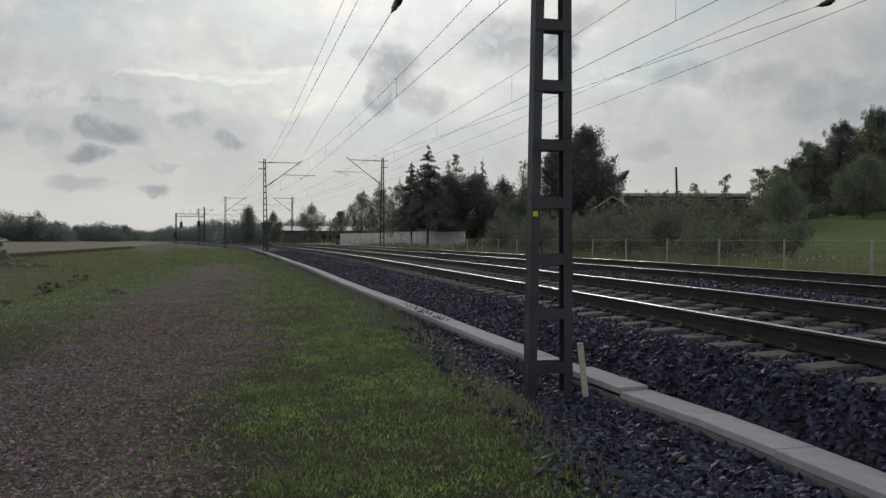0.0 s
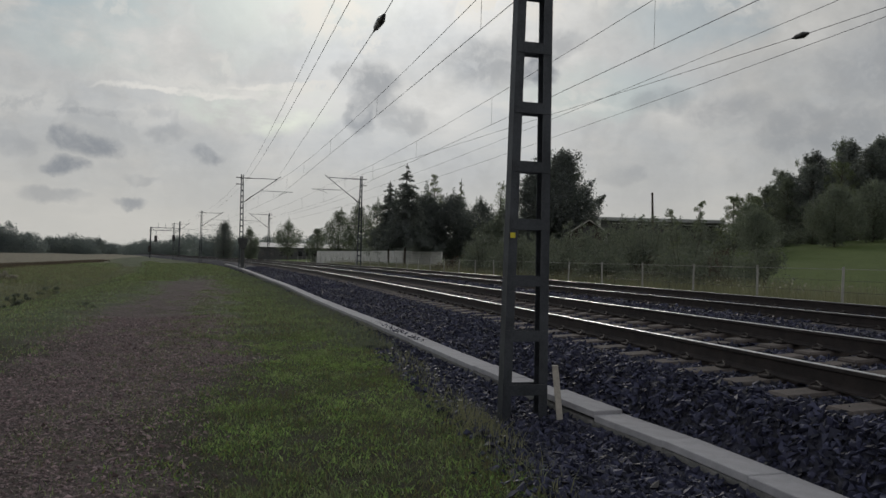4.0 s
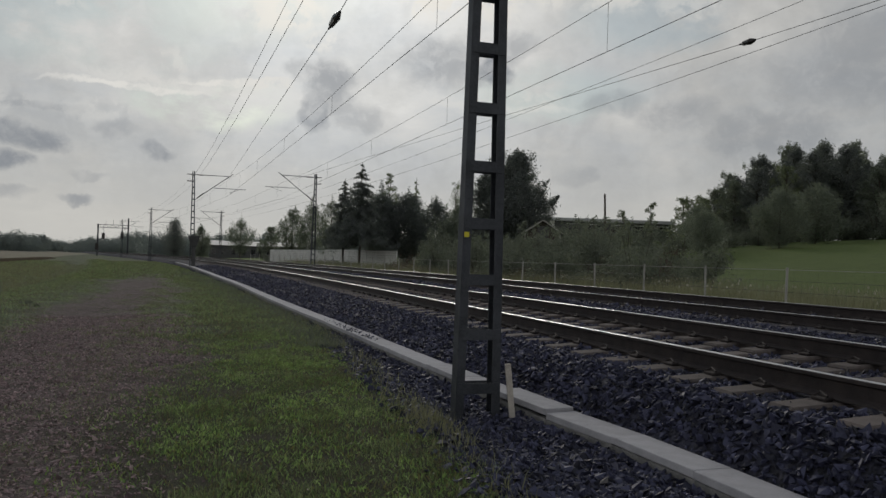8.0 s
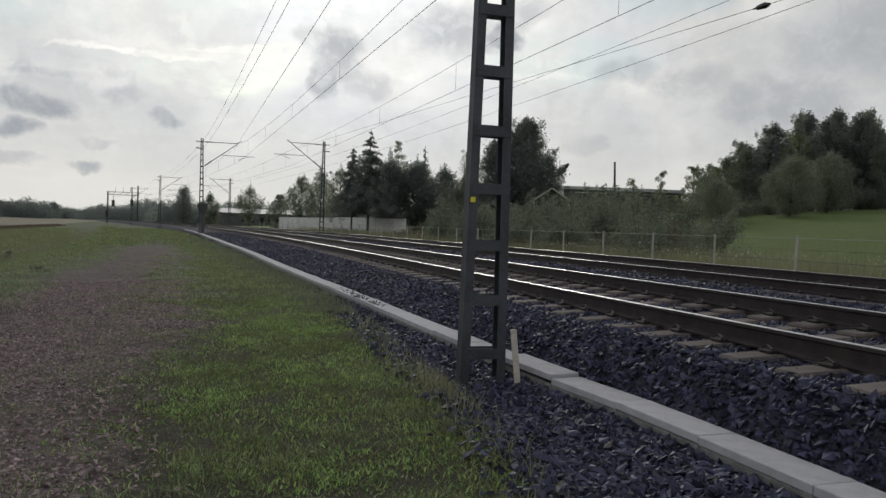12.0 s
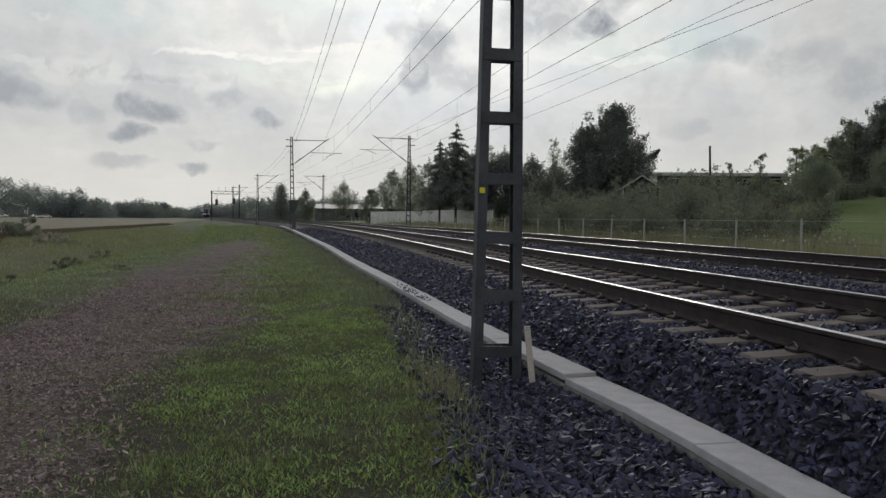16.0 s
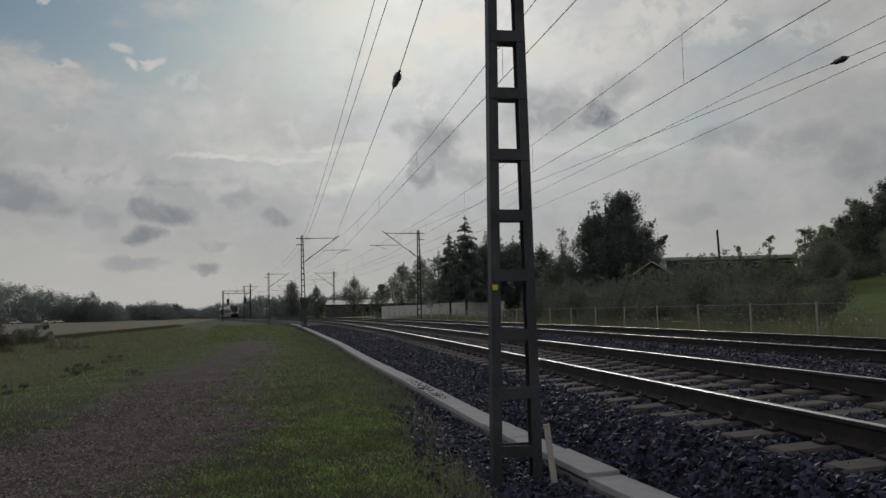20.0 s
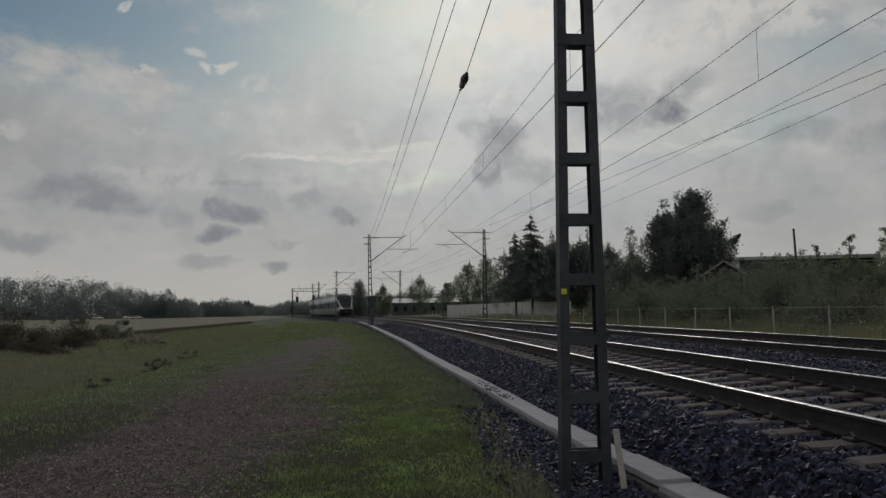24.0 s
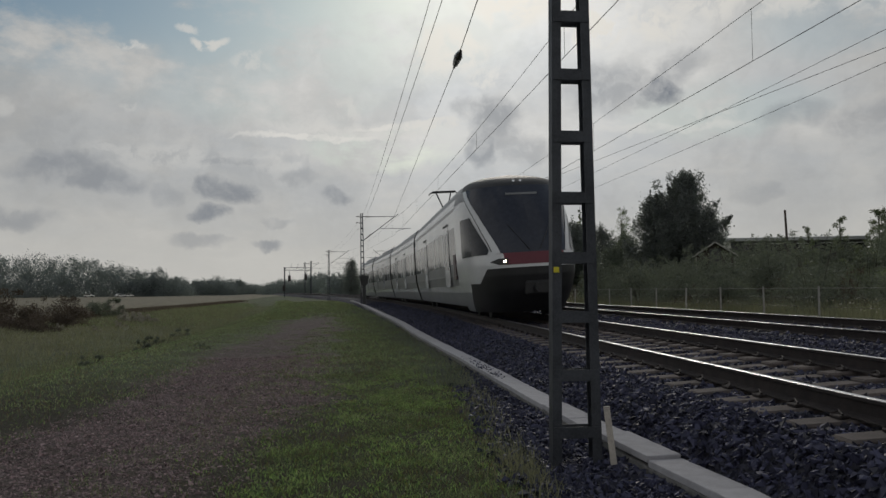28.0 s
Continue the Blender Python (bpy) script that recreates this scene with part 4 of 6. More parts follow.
for x, y, w, h in ((21.0, 62, 1.0, 1.2), (31.0, 84, 1.8, 1.75), (35.2, 85, 2.2, 1.85), (37.0, 84, 1.7, 1.7), (28.4, 86, 1.4, 1.6), (19.5, 47, 1.1, 0.9), (14.5, 43, 1.0, 0.8), (12.6, 46, 0.9, 0.8), (17.2, 45, 0.9, 0.8)):
    put_copy(sapling, x, y, x * 40, w, h)

# a second belt behind the first rows
belt = random.Random(23)
for k in range(30):
    p = spot(34.0 + 24.0 * (k + belt.random()) / 30, 20.5 + belt.uniform(0.0, 5.0))
    put_copy(bush_kinds[belt.choices(range(4), (4, 3, 4, 1))[0]], p.x, p.y, belt.uniform(0, 360), belt.uniform(1.0, 1.35), belt.uniform(0.85, 1.15))

# a dense thicket before the hall
thicket = random.Random(14)
for k in range(34):
    x = 17.5 + 26.0 * (k + thicket.random()) / 34
    y = 80 + thicket.uniform(-3.5, 3.5)
    top = 1.5 + 0.062 * y * thicket.uniform(0.86, 1.06)
    g = ground_z(x, y)
    put_copy(bush_kinds[thicket.choice((0, 1, 2))], x, y, thicket.uniform(0, 360), thicket.uniform(1.0, 1.3), max(0.8, (top - g) / 3.1))

# round fruit trees on the lawn and the wooded hill behind
apple = put(broadleaf(5.6, 7.6, 25, "crown_mid", 0.10, 0.16, 6000, 34, "low spreading fruit tree on the lawn", 0.5), 38.0, 69)
for x, y, w, h in ((44.0, 73, 1.1, 1.05), (50.5, 66, 1.2, 1.15), (32.5, 74, 0.8, 0.85), (58.0, 70, 1.2, 1.2), (29.5, 66, 0.7, 0.75)):
    put_copy(apple, x, y, x * 17, w, h)
woods = [broadleaf(17.0, 7.4, 30, "crown_dark", 0.05, 0.22, 9500, 90, "tall dark tree on the wooded hill", 0.45, 0.62, 60, 2.1), broadleaf(15.5, 6.6, 31, "crown_mid", 0.05, 0.21, 8000, 80, "tall tree on the wooded hill", 0.45, 0.62, 50, 2.1),
         broadleaf(14.0, 5.0, 32, "crown_light", 0.12, 0.2, 2400, 30, "pale slender birch at the edge of the wooded hill", 0.55, 0.6, 16, 1.9), conifer(17.0, 5.6, 33, 6000, 0.26, "dark spruce on the wooded hill")]
wood_spots = random.Random(8)
first = set()
for ring, (d, step) in enumerate(((100, 3.2), (108, 3.4), (117, 3.9))):
    bearing = 22.0 + ring * 0.8
    while bearing < 47:
        edge = min(1.0, max(0.0, (bearing - 22.3) / 8.0))
        k = 2 if (edge < 0.25 or wood_spots.random() < 0.12) else wood_spots.choices((0, 1, 3), (4, 5, 1))[0]
        dd = d + wood_spots.uniform(-3, 3)
        x, y = dd * math.sin(radians(bearing)), dd * math.cos(radians(bearing))
        rise = float(np.interp(bearing, [22, 22.6, 25.1, 27.1, 28.6, 30.7, 32.9, 33.6, 34.1, 35.1, 36.1, 47], [4.3, 5.0, 6.4, 7.6, 8.6, 9.0, 9.35, 8.6, 7.6, 7.8, 8.6, 9.5]))
        rise -= (0.7, 0.15, 0.0)[ring] + wood_spots.uniform(-0.45, 0.3)
        tall = (1.5 + dd * math.tan(radians(rise)) - ground_z(x, y)) / (17.0, 15.5, 14.0, 17.0)[k]
        if k not in first:
            first.add(k)
            put(woods[k], x, y, wood_spots.uniform(0, 360)).scale = (0.9, 0.9, tall)
        else:
            put_copy(woods[k], x, y, wood_spots.uniform(0, 360), wood_spots.uniform(0.95, 1.25), tall)
        bearing += math.degrees(step / d) * wood_spots.uniform(0.8, 1.2)


for k in range(56):
    b = radians(22.6 + 25.5 * (k + wood_spots.random()) / 56)
    dd = 98 + wood_spots.uniform(-3.5, 4.5)
    put_copy(bush_kinds[wood_spots.choice((0, 1, 2))], dd * math.sin(b), dd * math.cos(b), wood_spots.uniform(0, 360), wood_spots.uniform(1.1, 1.5), wood_spots.uniform(0.9, 1.3))


def far_woods(name, label, trees, seed, foliage="hazy_foliage", leaf=0.62, each=360):
    """Woods too far to count: one mesh of many small crowns."""
    rng = np.random.default_rng(seed)
    verts, faces, base = [], [], 0
    for x, y, z, w, h in trees:
        n = 7
        zc = rng.uniform(0.02, 0.9, n)
        cs = np.c_[x + rng.normal(size=n) * w * 0.22 * (1.15 - zc), y + rng.normal(size=n) * w * 0.22, z + h * zc]
        rs = w * (0.45 - 0.28 * zc)
        v, f = leaf_cloud(cs, rs, each, leaf, rng, 1.2)
        verts.append(v)
        faces.append(f + base)
        base += len(v)
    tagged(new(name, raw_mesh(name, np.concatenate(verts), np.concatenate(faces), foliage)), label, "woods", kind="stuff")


def band(b0, b1, d, count, h0, h1, w, seed, depth=30, z=-0.5):
    rng = random.Random(seed)
    out = []
    for i in range(count):
        t = (i + rng.random()) / count
        b, dd = radians(b0 + (b1 - b0) * t), d + rng.uniform(-depth, depth)
        out.append((dd * math.sin(b), dd * math.cos(b), z, w * rng.uniform(0.7, 1.3), (h0 + (h1 - h0) * t) * rng.uniform(0.88, 1.08)))
    return out


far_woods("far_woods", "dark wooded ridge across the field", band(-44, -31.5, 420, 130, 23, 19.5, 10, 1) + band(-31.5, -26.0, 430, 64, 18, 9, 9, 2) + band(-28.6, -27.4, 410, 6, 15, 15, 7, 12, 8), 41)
far_woods("far_woods", "distant grove across the field", band(-25.6, -22.4, 520, 34, 9.5, 11, 9, 3) + band(-22.4, -20.4, 560, 16, 9, 4, 9, 4) + band(-26.4, -18, 800, 50, 7, 8, 14, 5), 42, "hazy_foliage", 0.8)
far_woods("far_woods", "distant woods beyond the railway", band(-20.6, -16.0, 430, 46, 6, 14, 8, 6) + band(-16.0, -10.5, 300, 40, 9, 8, 7, 7) + band(-11, 14, 260, 90, 9, 10, 8, 9), 43, "hazy_foliage", 0.6)
far_woods("far_woods", "low wooded skyline beyond the buildings", band(10, 22, 190, 30, 9.5, 10, 8, 10, 20, 2.0), 44, "hazy_foliage", 0.5)

# shrubs and tall weeds on the field's edge
red = shrub(2.6, 4.2, 50, "rust_shrub", 2600, 0.12, "reddish brown bush at the field's edge")
put(red, -33.0, 44.5)
for x, y, w, h in ((-36.5, 47, 1.2, 1.1), (-30.6, 46.5, 0.8, 0.75), (-40, 49, 1.3, 1.2), (-34, 51, 1.0, 0.8), (-43, 47, 1.2, 1.2), (-29.0, 41, 0.6, 0.5), (-27.2, 39.5, 0.5, 0.4)):
    put_copy(red, x, y, x * 31, w, h)
put(shrub(1.7, 4.6, 51, "shrub", 1900, 0.12, "round dark bush on the field's edge"), -38.5, 64)
fluff = put(shrub(0.95, 2.6, 52, "petal", 4200, 0.05, "pale seeding weeds at the field's edge"), -30.5, 54.5)
for x, y, w, h in ((-28.8, 53.6, 0.8, 0.8), (-26.4, 46, 0.35, 0.5), (-24.6, 40.5, 0.3, 0.45), (-27.4, 41.5, 0.35, 0.5)):
    put_copy(fluff, x, y, x * 13, w, h)
dark_tuft = put(shrub(0.36, 1.2, 53, "shrub", 2200, 0.04, "low dark weed tuft in the verge"), -13.6, 26.0)
for x, y, w in ((-11.0, 18.5, 0.8), (-15.5, 30, 1.0), (-9.2, 21, 0.6), (-17.2, 36, 1.1)):
    put_copy(dark_tuft, x, y, x * 50, w, w)

# ---- fences, sheds, poles ----


def make_wire_fence():
    fence = thing("wire_fence", None, "low wire mesh fence with grey posts along the railway", "fence")
    post = mesh_of("post", rod((0, 0, -0.3), (0, 0, 1.34), 0.036, 0.032, 8), "fence_post")
    ss = [9.0 + 3.13 * k for k in range(34)]
    rng = random.Random(2)
    for s in ss:
        p = spot(s, 14.15)
        part("post", post, None, fence, "", pose(p.x, p.y, ground_z(p.x, p.y), rng.uniform(-1.5, 1.5), rng.uniform(-1.5, 1.5), 0))
    tops = []
    for s in ss:
        p = spot(s, 14.15)
        tops.append(Vector((p.x, p.y, ground_z(p.x, p.y))))
    for z, r in ((1.28, 0.0065), (1.0, 0.004), (0.72, 0.005), (0.45, 0.005), (0.15, 0.005)):
        me = sweep([t + Vector((0, 0, z)) for t in tops], r, 4)
        me.materials.append(MAT["fence_post" if r > 0.006 else "wire"])
        part("wire", me, None, fence)
    bm = bmesh.new()
    for a, b in zip(tops, tops[1:]):
        for k in range(1, 12):
            p = a.lerp(b, k / 12)
            beam(p + Vector((0, 0, 0.1)), p + Vector((0, 0, 1.27)), 0.0016, 0.0016, bm)
    mesh = part("wire_mesh", bm, "wire", fence)
    mesh["kind"] = "stuff"


make_wire_fence()


def make_board_fence():
    """White boards between (2.4, 85) and (-16, 125), stepped in panels."""
    fence = thing("board_fence", None, "weathered white horizontal board fence under the trees", "fence")
    a, b = Vector((2.4, 84.0, 0)), Vector((-16.6, 124.0, 0))
    n = 17
    way = (b - a) / n
    turn = math.degrees(math.atan2(way.y, way.x))
    for i in range(n):
        p = a + way * i
        step = 0.16 if 3 <= i < 8 else 0.0
        top = 2.28 + step * 0.5
        post = pose(p.x, p.y, 0.25, 0, 0, turn)
        part("post", box((-0.06, -0.06, -0.3), (0.06, 0.06, top), 0.01), "white_board", fence, "", post)
        for k in range(8):
            z = 0.1 + k * (top - 0.1) / 8
            part("board", box((0.02, -0.025, z + 0.012), (way.length - 0.02, 0.0, z + (top - 0.1) / 8 - 0.012)), "white_board", fence, "", post)


make_board_fence()


def gable_shed(name, m, w, d, eave, ridge, wall, roof, label, trim="white_board"):
    """A house with its gable towards -y; wall, roof, door, window and barge boards."""
    house = thing(name, m, label, "shed")
    bm = bmesh.new()
    pts = [(-w / 2, -2.5), (w / 2, -2.5), (w / 2, eave), (0, ridge), (-w / 2, eave)]
    f, g = [bm.verts.new((x, 0, z)) for x, z in pts], [bm.verts.new((x, d, z)) for x, z in pts]
    bm.faces.new(f)
    bm.faces.new(g[::-1])
    for i in range(5):
        bm.faces.new((f[i], g[i], g[(i + 1) % 5], f[(i + 1) % 5]))
    bmesh.ops.recalc_face_normals(bm, faces=bm.faces)
    part("wall", bm, wall, house)
    for side in (-1, 1):
        a, b = Vector((0, 0, ridge + 0.06)), Vector((side * (w / 2 + 0.35), 0, eave - 0.16))
        bm = bmesh.new()
        q = [bm.verts.new((p.x, y, p.z + t)) for t in (0, 0.12) for p, y in ((a, -0.4), (b, -0.4), (b, d + 0.4), (a, d + 0.4))]
        for idx in ((0, 1, 2, 3), (7, 6, 5, 4), (0, 4, 5, 1), (1, 5, 6, 2), (2, 6, 7, 3), (3, 7, 4, 0)):
            bm.faces.new([q[i] for i in idx])
        bmesh.ops.recalc_face_normals(bm, faces=bm.faces)
        slab = part("roof", bm, roof, house)
        part("barge_board", beam((0, -0.42, ridge + 0.08), (side * (w / 2 + 0.37), -0.42, eave - 0.12), 0.05, 0.11), trim, slab)
        part("corner_board", box((side * w / 2 - 0.07, -0.03, -2.4), (side * w / 2 + 0.07, -0.004, eave - 0.05)), trim, house)
    part("door", box((-0.5, -0.05, 0.0), (0.5, -0.005, 2.0), 0.01), "dark_wall", house)
    return house


MAT["shed_wall"] = coarse("dark brown boarded wall", (0.035, 0.028, 0.025), (0.075, 0.060, 0.052), 4, 50, 0.9)
gable_shed("shed", pose(15.4, 69.5, 3.1, 0, 0, -8), 3.2, 3.4, 1.35, 2.45, "shed_wall", "roof_dark", "small dark brown gabled shed with pale barge boards", "fence_post")


def flat_hall(m, length, depth, h):
    hall = thing("hall", m, "long low dark hall with a pale flat roof edge", "building")
    part("wall", box((0.0, 0.0, -4.0), (length, depth, h - 0.35)), "dark_wall", hall)
    part("end_wall", box((-0.9, -0.02, -4.0), (-0.005, depth, h - 0.30)), "pale_wall", hall, "pale end wall")
    part("roof", box((-1.2, -0.5, h - 0.45), (length + 0.4, depth + 0.4, h), 0.03), "roof_metal", hall, "pale sheet metal roof")
    x = 1.6
    while x < length - 2:
        window = part("window", box((x, -0.03, h - 1.75), (x + 1.7, -0.004, h - 0.85)), "glass_dark", hall)
        part("window_frame", box((x - 0.06, -0.05, h - 0.85), (x + 1.76, -0.006, h - 0.78)), "pale_wall", window)
        x += 3.2
    return hall


MAT["glass_dark"] = coarse("dark window glass", (0.010, 0.011, 0.013), (0.020, 0.022, 0.025), 1, 10, 0.08, 0, 0.02, **{"Specular IOR Level": 0.6})
flat_hall(pose(24.9, 105, 3.55, 0, 0, -3), 16.5, 9, 4.65)

pole = thing("utility_pole", pose(26.3, 85.5, ground_z(26.3, 85.5), 0, -2.0, 0), "dark leaning timber utility pole above the bushes", "pole")
pole_h = 9.86 - ground_z(26.3, 85.5)
part("shaft", rod((0, 0, -0.5), (0, 0, pole_h), 0.15, 0.11, 10), "wood_pole", pole)
part("cap", rod((0, 0, pole_h), (0, 0, pole_h + 0.06), 0.13, 0.05, 10), "wood_pole", pole)

stake = thing("marker_stake", pose(1.33, 6.75, -0.25, 0.0, -6.5, -3), "short weathered wooden stake beside the duct", "stake")
part("shaft", box((-0.028, -0.02, 0.0), (0.028, 0.02, 0.80), 0.004), "stake", stake)
part("top_cut", box((-0.0285, -0.0205, 0.80), (0.0285, 0.0205, 0.815), 0.004), "stake", stake, "pale sawn top")


def make_gantry():
    gantry = thing("signal_gantry", None, "grey steel signal gantry across the railway", "signal gantry")
    a, b = Vector((-78.6, 226, 0)), Vector((-71.2, 229, 0))
    across = (b - a).normalized()
    for p, h in ((a, 8.9), (b, 11.0)):
        leg = part("leg", box((p.x - 0.16, p.y - 0.16, -1), (p.x + 0.16, p.y + 0.16, h), 0.02), "steel_mast", gantry)
    for z in (8.1, 8.9):
        part("beam", beam(a + Vector((0, 0, z)) - across * 0.4, b + Vector((0, 0, z)) + across * 0.4, 0.14, 0.14), "steel_mast", gantry)
    n = 8
    for i in range(n):
        p, q = a.lerp(b, i / n), a.lerp(b, (i + 1) / n)
        part("brace", beam(p + Vector((0, 0, 8.1 if i % 2 else 8.9)), q + Vector((0, 0, 8.9 if i % 2 else 8.1)), 0.07, 0.07), "steel_mast", gantry)
    for t, z in ((0.20, 5.6), (0.82, 6.0), (0.0, 2.6)):
        p = a.lerp(b, t)
        hanger = part("hanger", beam(p + Vector((0, -0.3, z)), p + Vector((0, -0.3, 8.2)), 0.08, 0.08), "steel_mast", gantry)
        part("signal_head", box((p.x - 0.42, p.y - 0.6, z - 0.9), (p.x + 0.42, p.y - 0.4, z + 0.9), 0.05), "insulator", hanger, "black signal board")
    for t in (0.25, 0.5, 0.75):
        p = a.lerp(b, t)
        part("wire_post", beam(p + Vector((0, 0, 8.9)), p + Vector((0, 0, 10.2)), 0.06, 0.06), "steel_mast", gantry)


make_gantry()


def far_shed(name, m, w, d, h, wall, roof, label, bays=5):
    house = thing(name, m, label, "building")
    part("wall", box((0, 0, -1), (w, d, h)), wall, house)
    bm = bmesh.new()
    pts = [(-0.4, -0.5, h), (w + 0.4, -0.5, h), (w + 0.4, d / 2, h + d * 0.11), (-0.4, d / 2, h + d * 0.11), (w + 0.4, d + 0.5, h), (-0.4, d + 0.5, h)]
    v = [bm.verts.new(p) for p in pts]
    for idx in ((0, 1, 2, 3), (3, 2, 4, 5), (0, 3, 5), (1, 4, 2), (0, 5, 4, 1)):
        bm.faces.new([v[i] for i in idx])
    bmesh.ops.recalc_face_normals(bm, faces=bm.faces)
    part("roof", bm, roof, house)
    for i in range(bays):
        x = w * (i + 0.25) / bays
        part("window", box((x, -0.04, h * 0.40), (x + w * 0.4 / bays, -0.004, h * 0.75)), "glass_dark", house)
    return house


far_shed("warehouse", pose(-44.5, 212, 0, 0, 0, 4), 13.0, 12, 4.0, "dark_wall", "roof_metal", "long warehouse with a pale metal roof beside the railway")
far_shed("warehouse", pose(-30.6, 214, 0, 0, 0, 4), 11.0, 12, 4.1, "dark_wall", "roof_metal", "second warehouse with a pale metal roof", 4)
far_shed("farmhouse", pose(-270, 600, -0.5, 0, 0, 20), 13, 8, 4.6, "fence_post", "roof_dark", "pale farmhouse far across the field", 4)
far_shed("barn", pose(-254, 606, -0.5, 0, 0, 20), 9, 7, 3.0, "brick_wall", "roof_metal", "low barn beside the farmhouse", 2)
far_shed("barn", pose(-86, 300, -0.5, 0, 0, 10), 18, 8, 4.6, "dark_wall", "roof_metal", "grey shed beyond the railway", 4)


def make_car(m, paint, label):
    car = thing("parked_car", m, label, "car", "cars beside the field")
    bm = bmesh.new()
    prof = [(-2.1, 0.35), (2.1, 0.35), (2.15, 0.75), (1.2, 0.92), (0.6, 1.42), (-1.2, 1.45), (-1.9, 0.95), (-2.15, 0.8)]
    a, b = [bm.verts.new((x, -0.85, z)) for x, z in prof], [bm.verts.new((x, 0.85, z)) for x, z in prof]
    bm.faces.new(a)
    bm.faces.new(b[::-1])
    for i in range(len(prof)):
        bm.faces.new((a[i], b[i], b[(i + 1) % len(prof)], a[(i + 1) % len(prof)]))
    bmesh.ops.recalc_face_normals(bm, faces=bm.faces)
    bmesh.ops.bevel(bm, geom=list(bm.edges), offset=0.06, segments=2, affect="EDGES")
    part("body", bm, paint, car)
    for y in (-0.86, 0.845):
        bm = bmesh.new()
        f = [bm.verts.new((x, y, z)) for x, z in ((-1.5, 0.98), (0.95, 0.98), (0.5, 1.34), (-1.15, 1.36))]
        g = [bm.verts.new((v.co.x, y + 0.015, v.co.z)) for v in f]
        bm.faces.new(f)
        bm.faces.new(g[::-1])
        for i in range(4):
            bm.faces.new((f[i], g[i], g[(i + 1) % 4], f[(i + 1) % 4]))
        part("side_window", bm, "glass_dark", car)
    for x in (-1.35, 1.35):
        for y in (-0.78, 0.78):
            part("wheel", rod((x, y - 0.1, 0.32), (x, y + 0.1, 0.32), 0.32, sides=14), "insulator", car)


for x, y, turn, label in ((-198, 313, 20, "white car parked far across the field"), (-187, 319, 60, "pale van parked far across the field"), (-184, 321, 25, "white car parked far across the field")):
    make_car(pose(x, y, ground_z(x, y), 0, 0, turn), "pale_wall", label)

# ---- train ----
MAT["train_white"] = coarse("white train paint", (0.56, 0.575, 0.60), (0.66, 0.675, 0.70), 0.6, 30, 0.25, 0, 0.02, **{"Coat Weight": 0.3})
MAT["train_grey"] = coarse("grey train paint", (0.20, 0.21, 0.225), (0.27, 0.28, 0.295), 0.6, 30, 0.35, 0, 0.02)
MAT["train_dark"] = coarse("dark grey skirt paint", (0.012, 0.013, 0.015), (0.024, 0.024, 0.027), 0.8, 30, 0.55, 0, 0.05)
MAT["train_red"] = coarse("red train paint", (0.105, 0.012, 0.026), (0.140, 0.018, 0.034), 0.8, 30, 0.45, 0, 0.02)
MAT["train_maroon"] = coarse("dark maroon train paint", (0.040, 0.014, 0.020), (0.058, 0.020, 0.028), 0.8, 30, 0.45, 0, 0.02)
MAT["train_roof"] = coarse("grey train roof", (0.22, 0.23, 0.25), (0.30, 0.31, 0.33), 0.8, 20, 0.5, 0, 0.05)
MAT["train_window"] = coarse("dark tinted side window", (0.020, 0.023, 0.031), (0.036, 0.040, 0.050), 0.5, 8, 0.15, 0, 0.0, **{"Specular IOR Level": 0.12})
MAT["train_glass"] = coarse("tinted train glass", (0.026, 0.030, 0.044), (0.038, 0.043, 0.060), 0.5, 8, 0.12, 0, 0.0, **{"Specular IOR Level": 0.35})


def lamp_material(name, color, strength):
    m, n = material(name)
    shader = n.add("ShaderNodeEmission", {0: (*color, 1), 1: strength})
    n.tree.links.new(shader.outputs[0], n.add("ShaderNodeOutputMaterial").inputs[0])
    return m


MAT["headlight"] = lamp_material("lit headlight", (1.0, 0.82, 0.58), 14.0)
MAT["top_light"] = lamp_material("lit display", (0.9, 0.95, 1.0), 0.35)


def train_s(t):
    return float(np.interp(t, [0, 22, 25, 26, 27, 28], [891.0, 209.0, 117.0, 86.5, 55.0, 20.3]))


HALF = [(0.20, 1.26), (0.42, 1.36), (0.70, 1.44), (1.10, 1.54), (1.55, 1.585), (2.0, 1.60), (3.0, 1.60), (3.30, 1.59), (3.55, 1.56), (3.80, 1.49), (4.02, 1.34), (4.17, 1.05), (4.26, 0.15)]
HALF_Z, HALF_W = [h[0] for h in HALF], [h[1] for h in HALF]


def half_width(z):
    return float(np.interp(z, HALF_Z, HALF_W))


def strip(name, rows, mat, parent, label=""):
    """A smooth skin over rows of points."""
    k = len(rows[0])
    verts = [p for row in rows for p in row]
    faces = [(i * k + j, i * k + j + 1, (i + 1) * k + j + 1, (i + 1) * k + j) for i in range(len(rows) - 1) for j in range(k - 1)]
    return part(name, raw_mesh(name, verts, faces, mat, True), None, parent, label)


NOSE = 3.3


def nose_tip(z):
    """How far ahead the middle of the nose reaches at height z."""
    return float(np.interp(z, [0.20, 0.42, 0.8, 1.2, 1.5, 1.75, 2.05, 2.6, 3.2, 3.6, 3.85, 4.05, 4.26], [0.05, 0.32, 0.66, 0.80, 0.80, 0.70, 0.52, 0.14, -0.33, -0.68, -0.92, -1.30, -2.2]))


def nose_point(z, u, side, proud=0.0):
    """u 0: middle of the nose; 1: where the straight side begins."""
    w = half_width(z)
    phi = u * PI / 2
    x = (w + proud) * math.sin(phi) ** 0.72
    y = -NOSE + (nose_tip(z) + NOSE + proud) * max(0.0, math.cos(phi)) ** 0.62
    return (side * x, y, z)


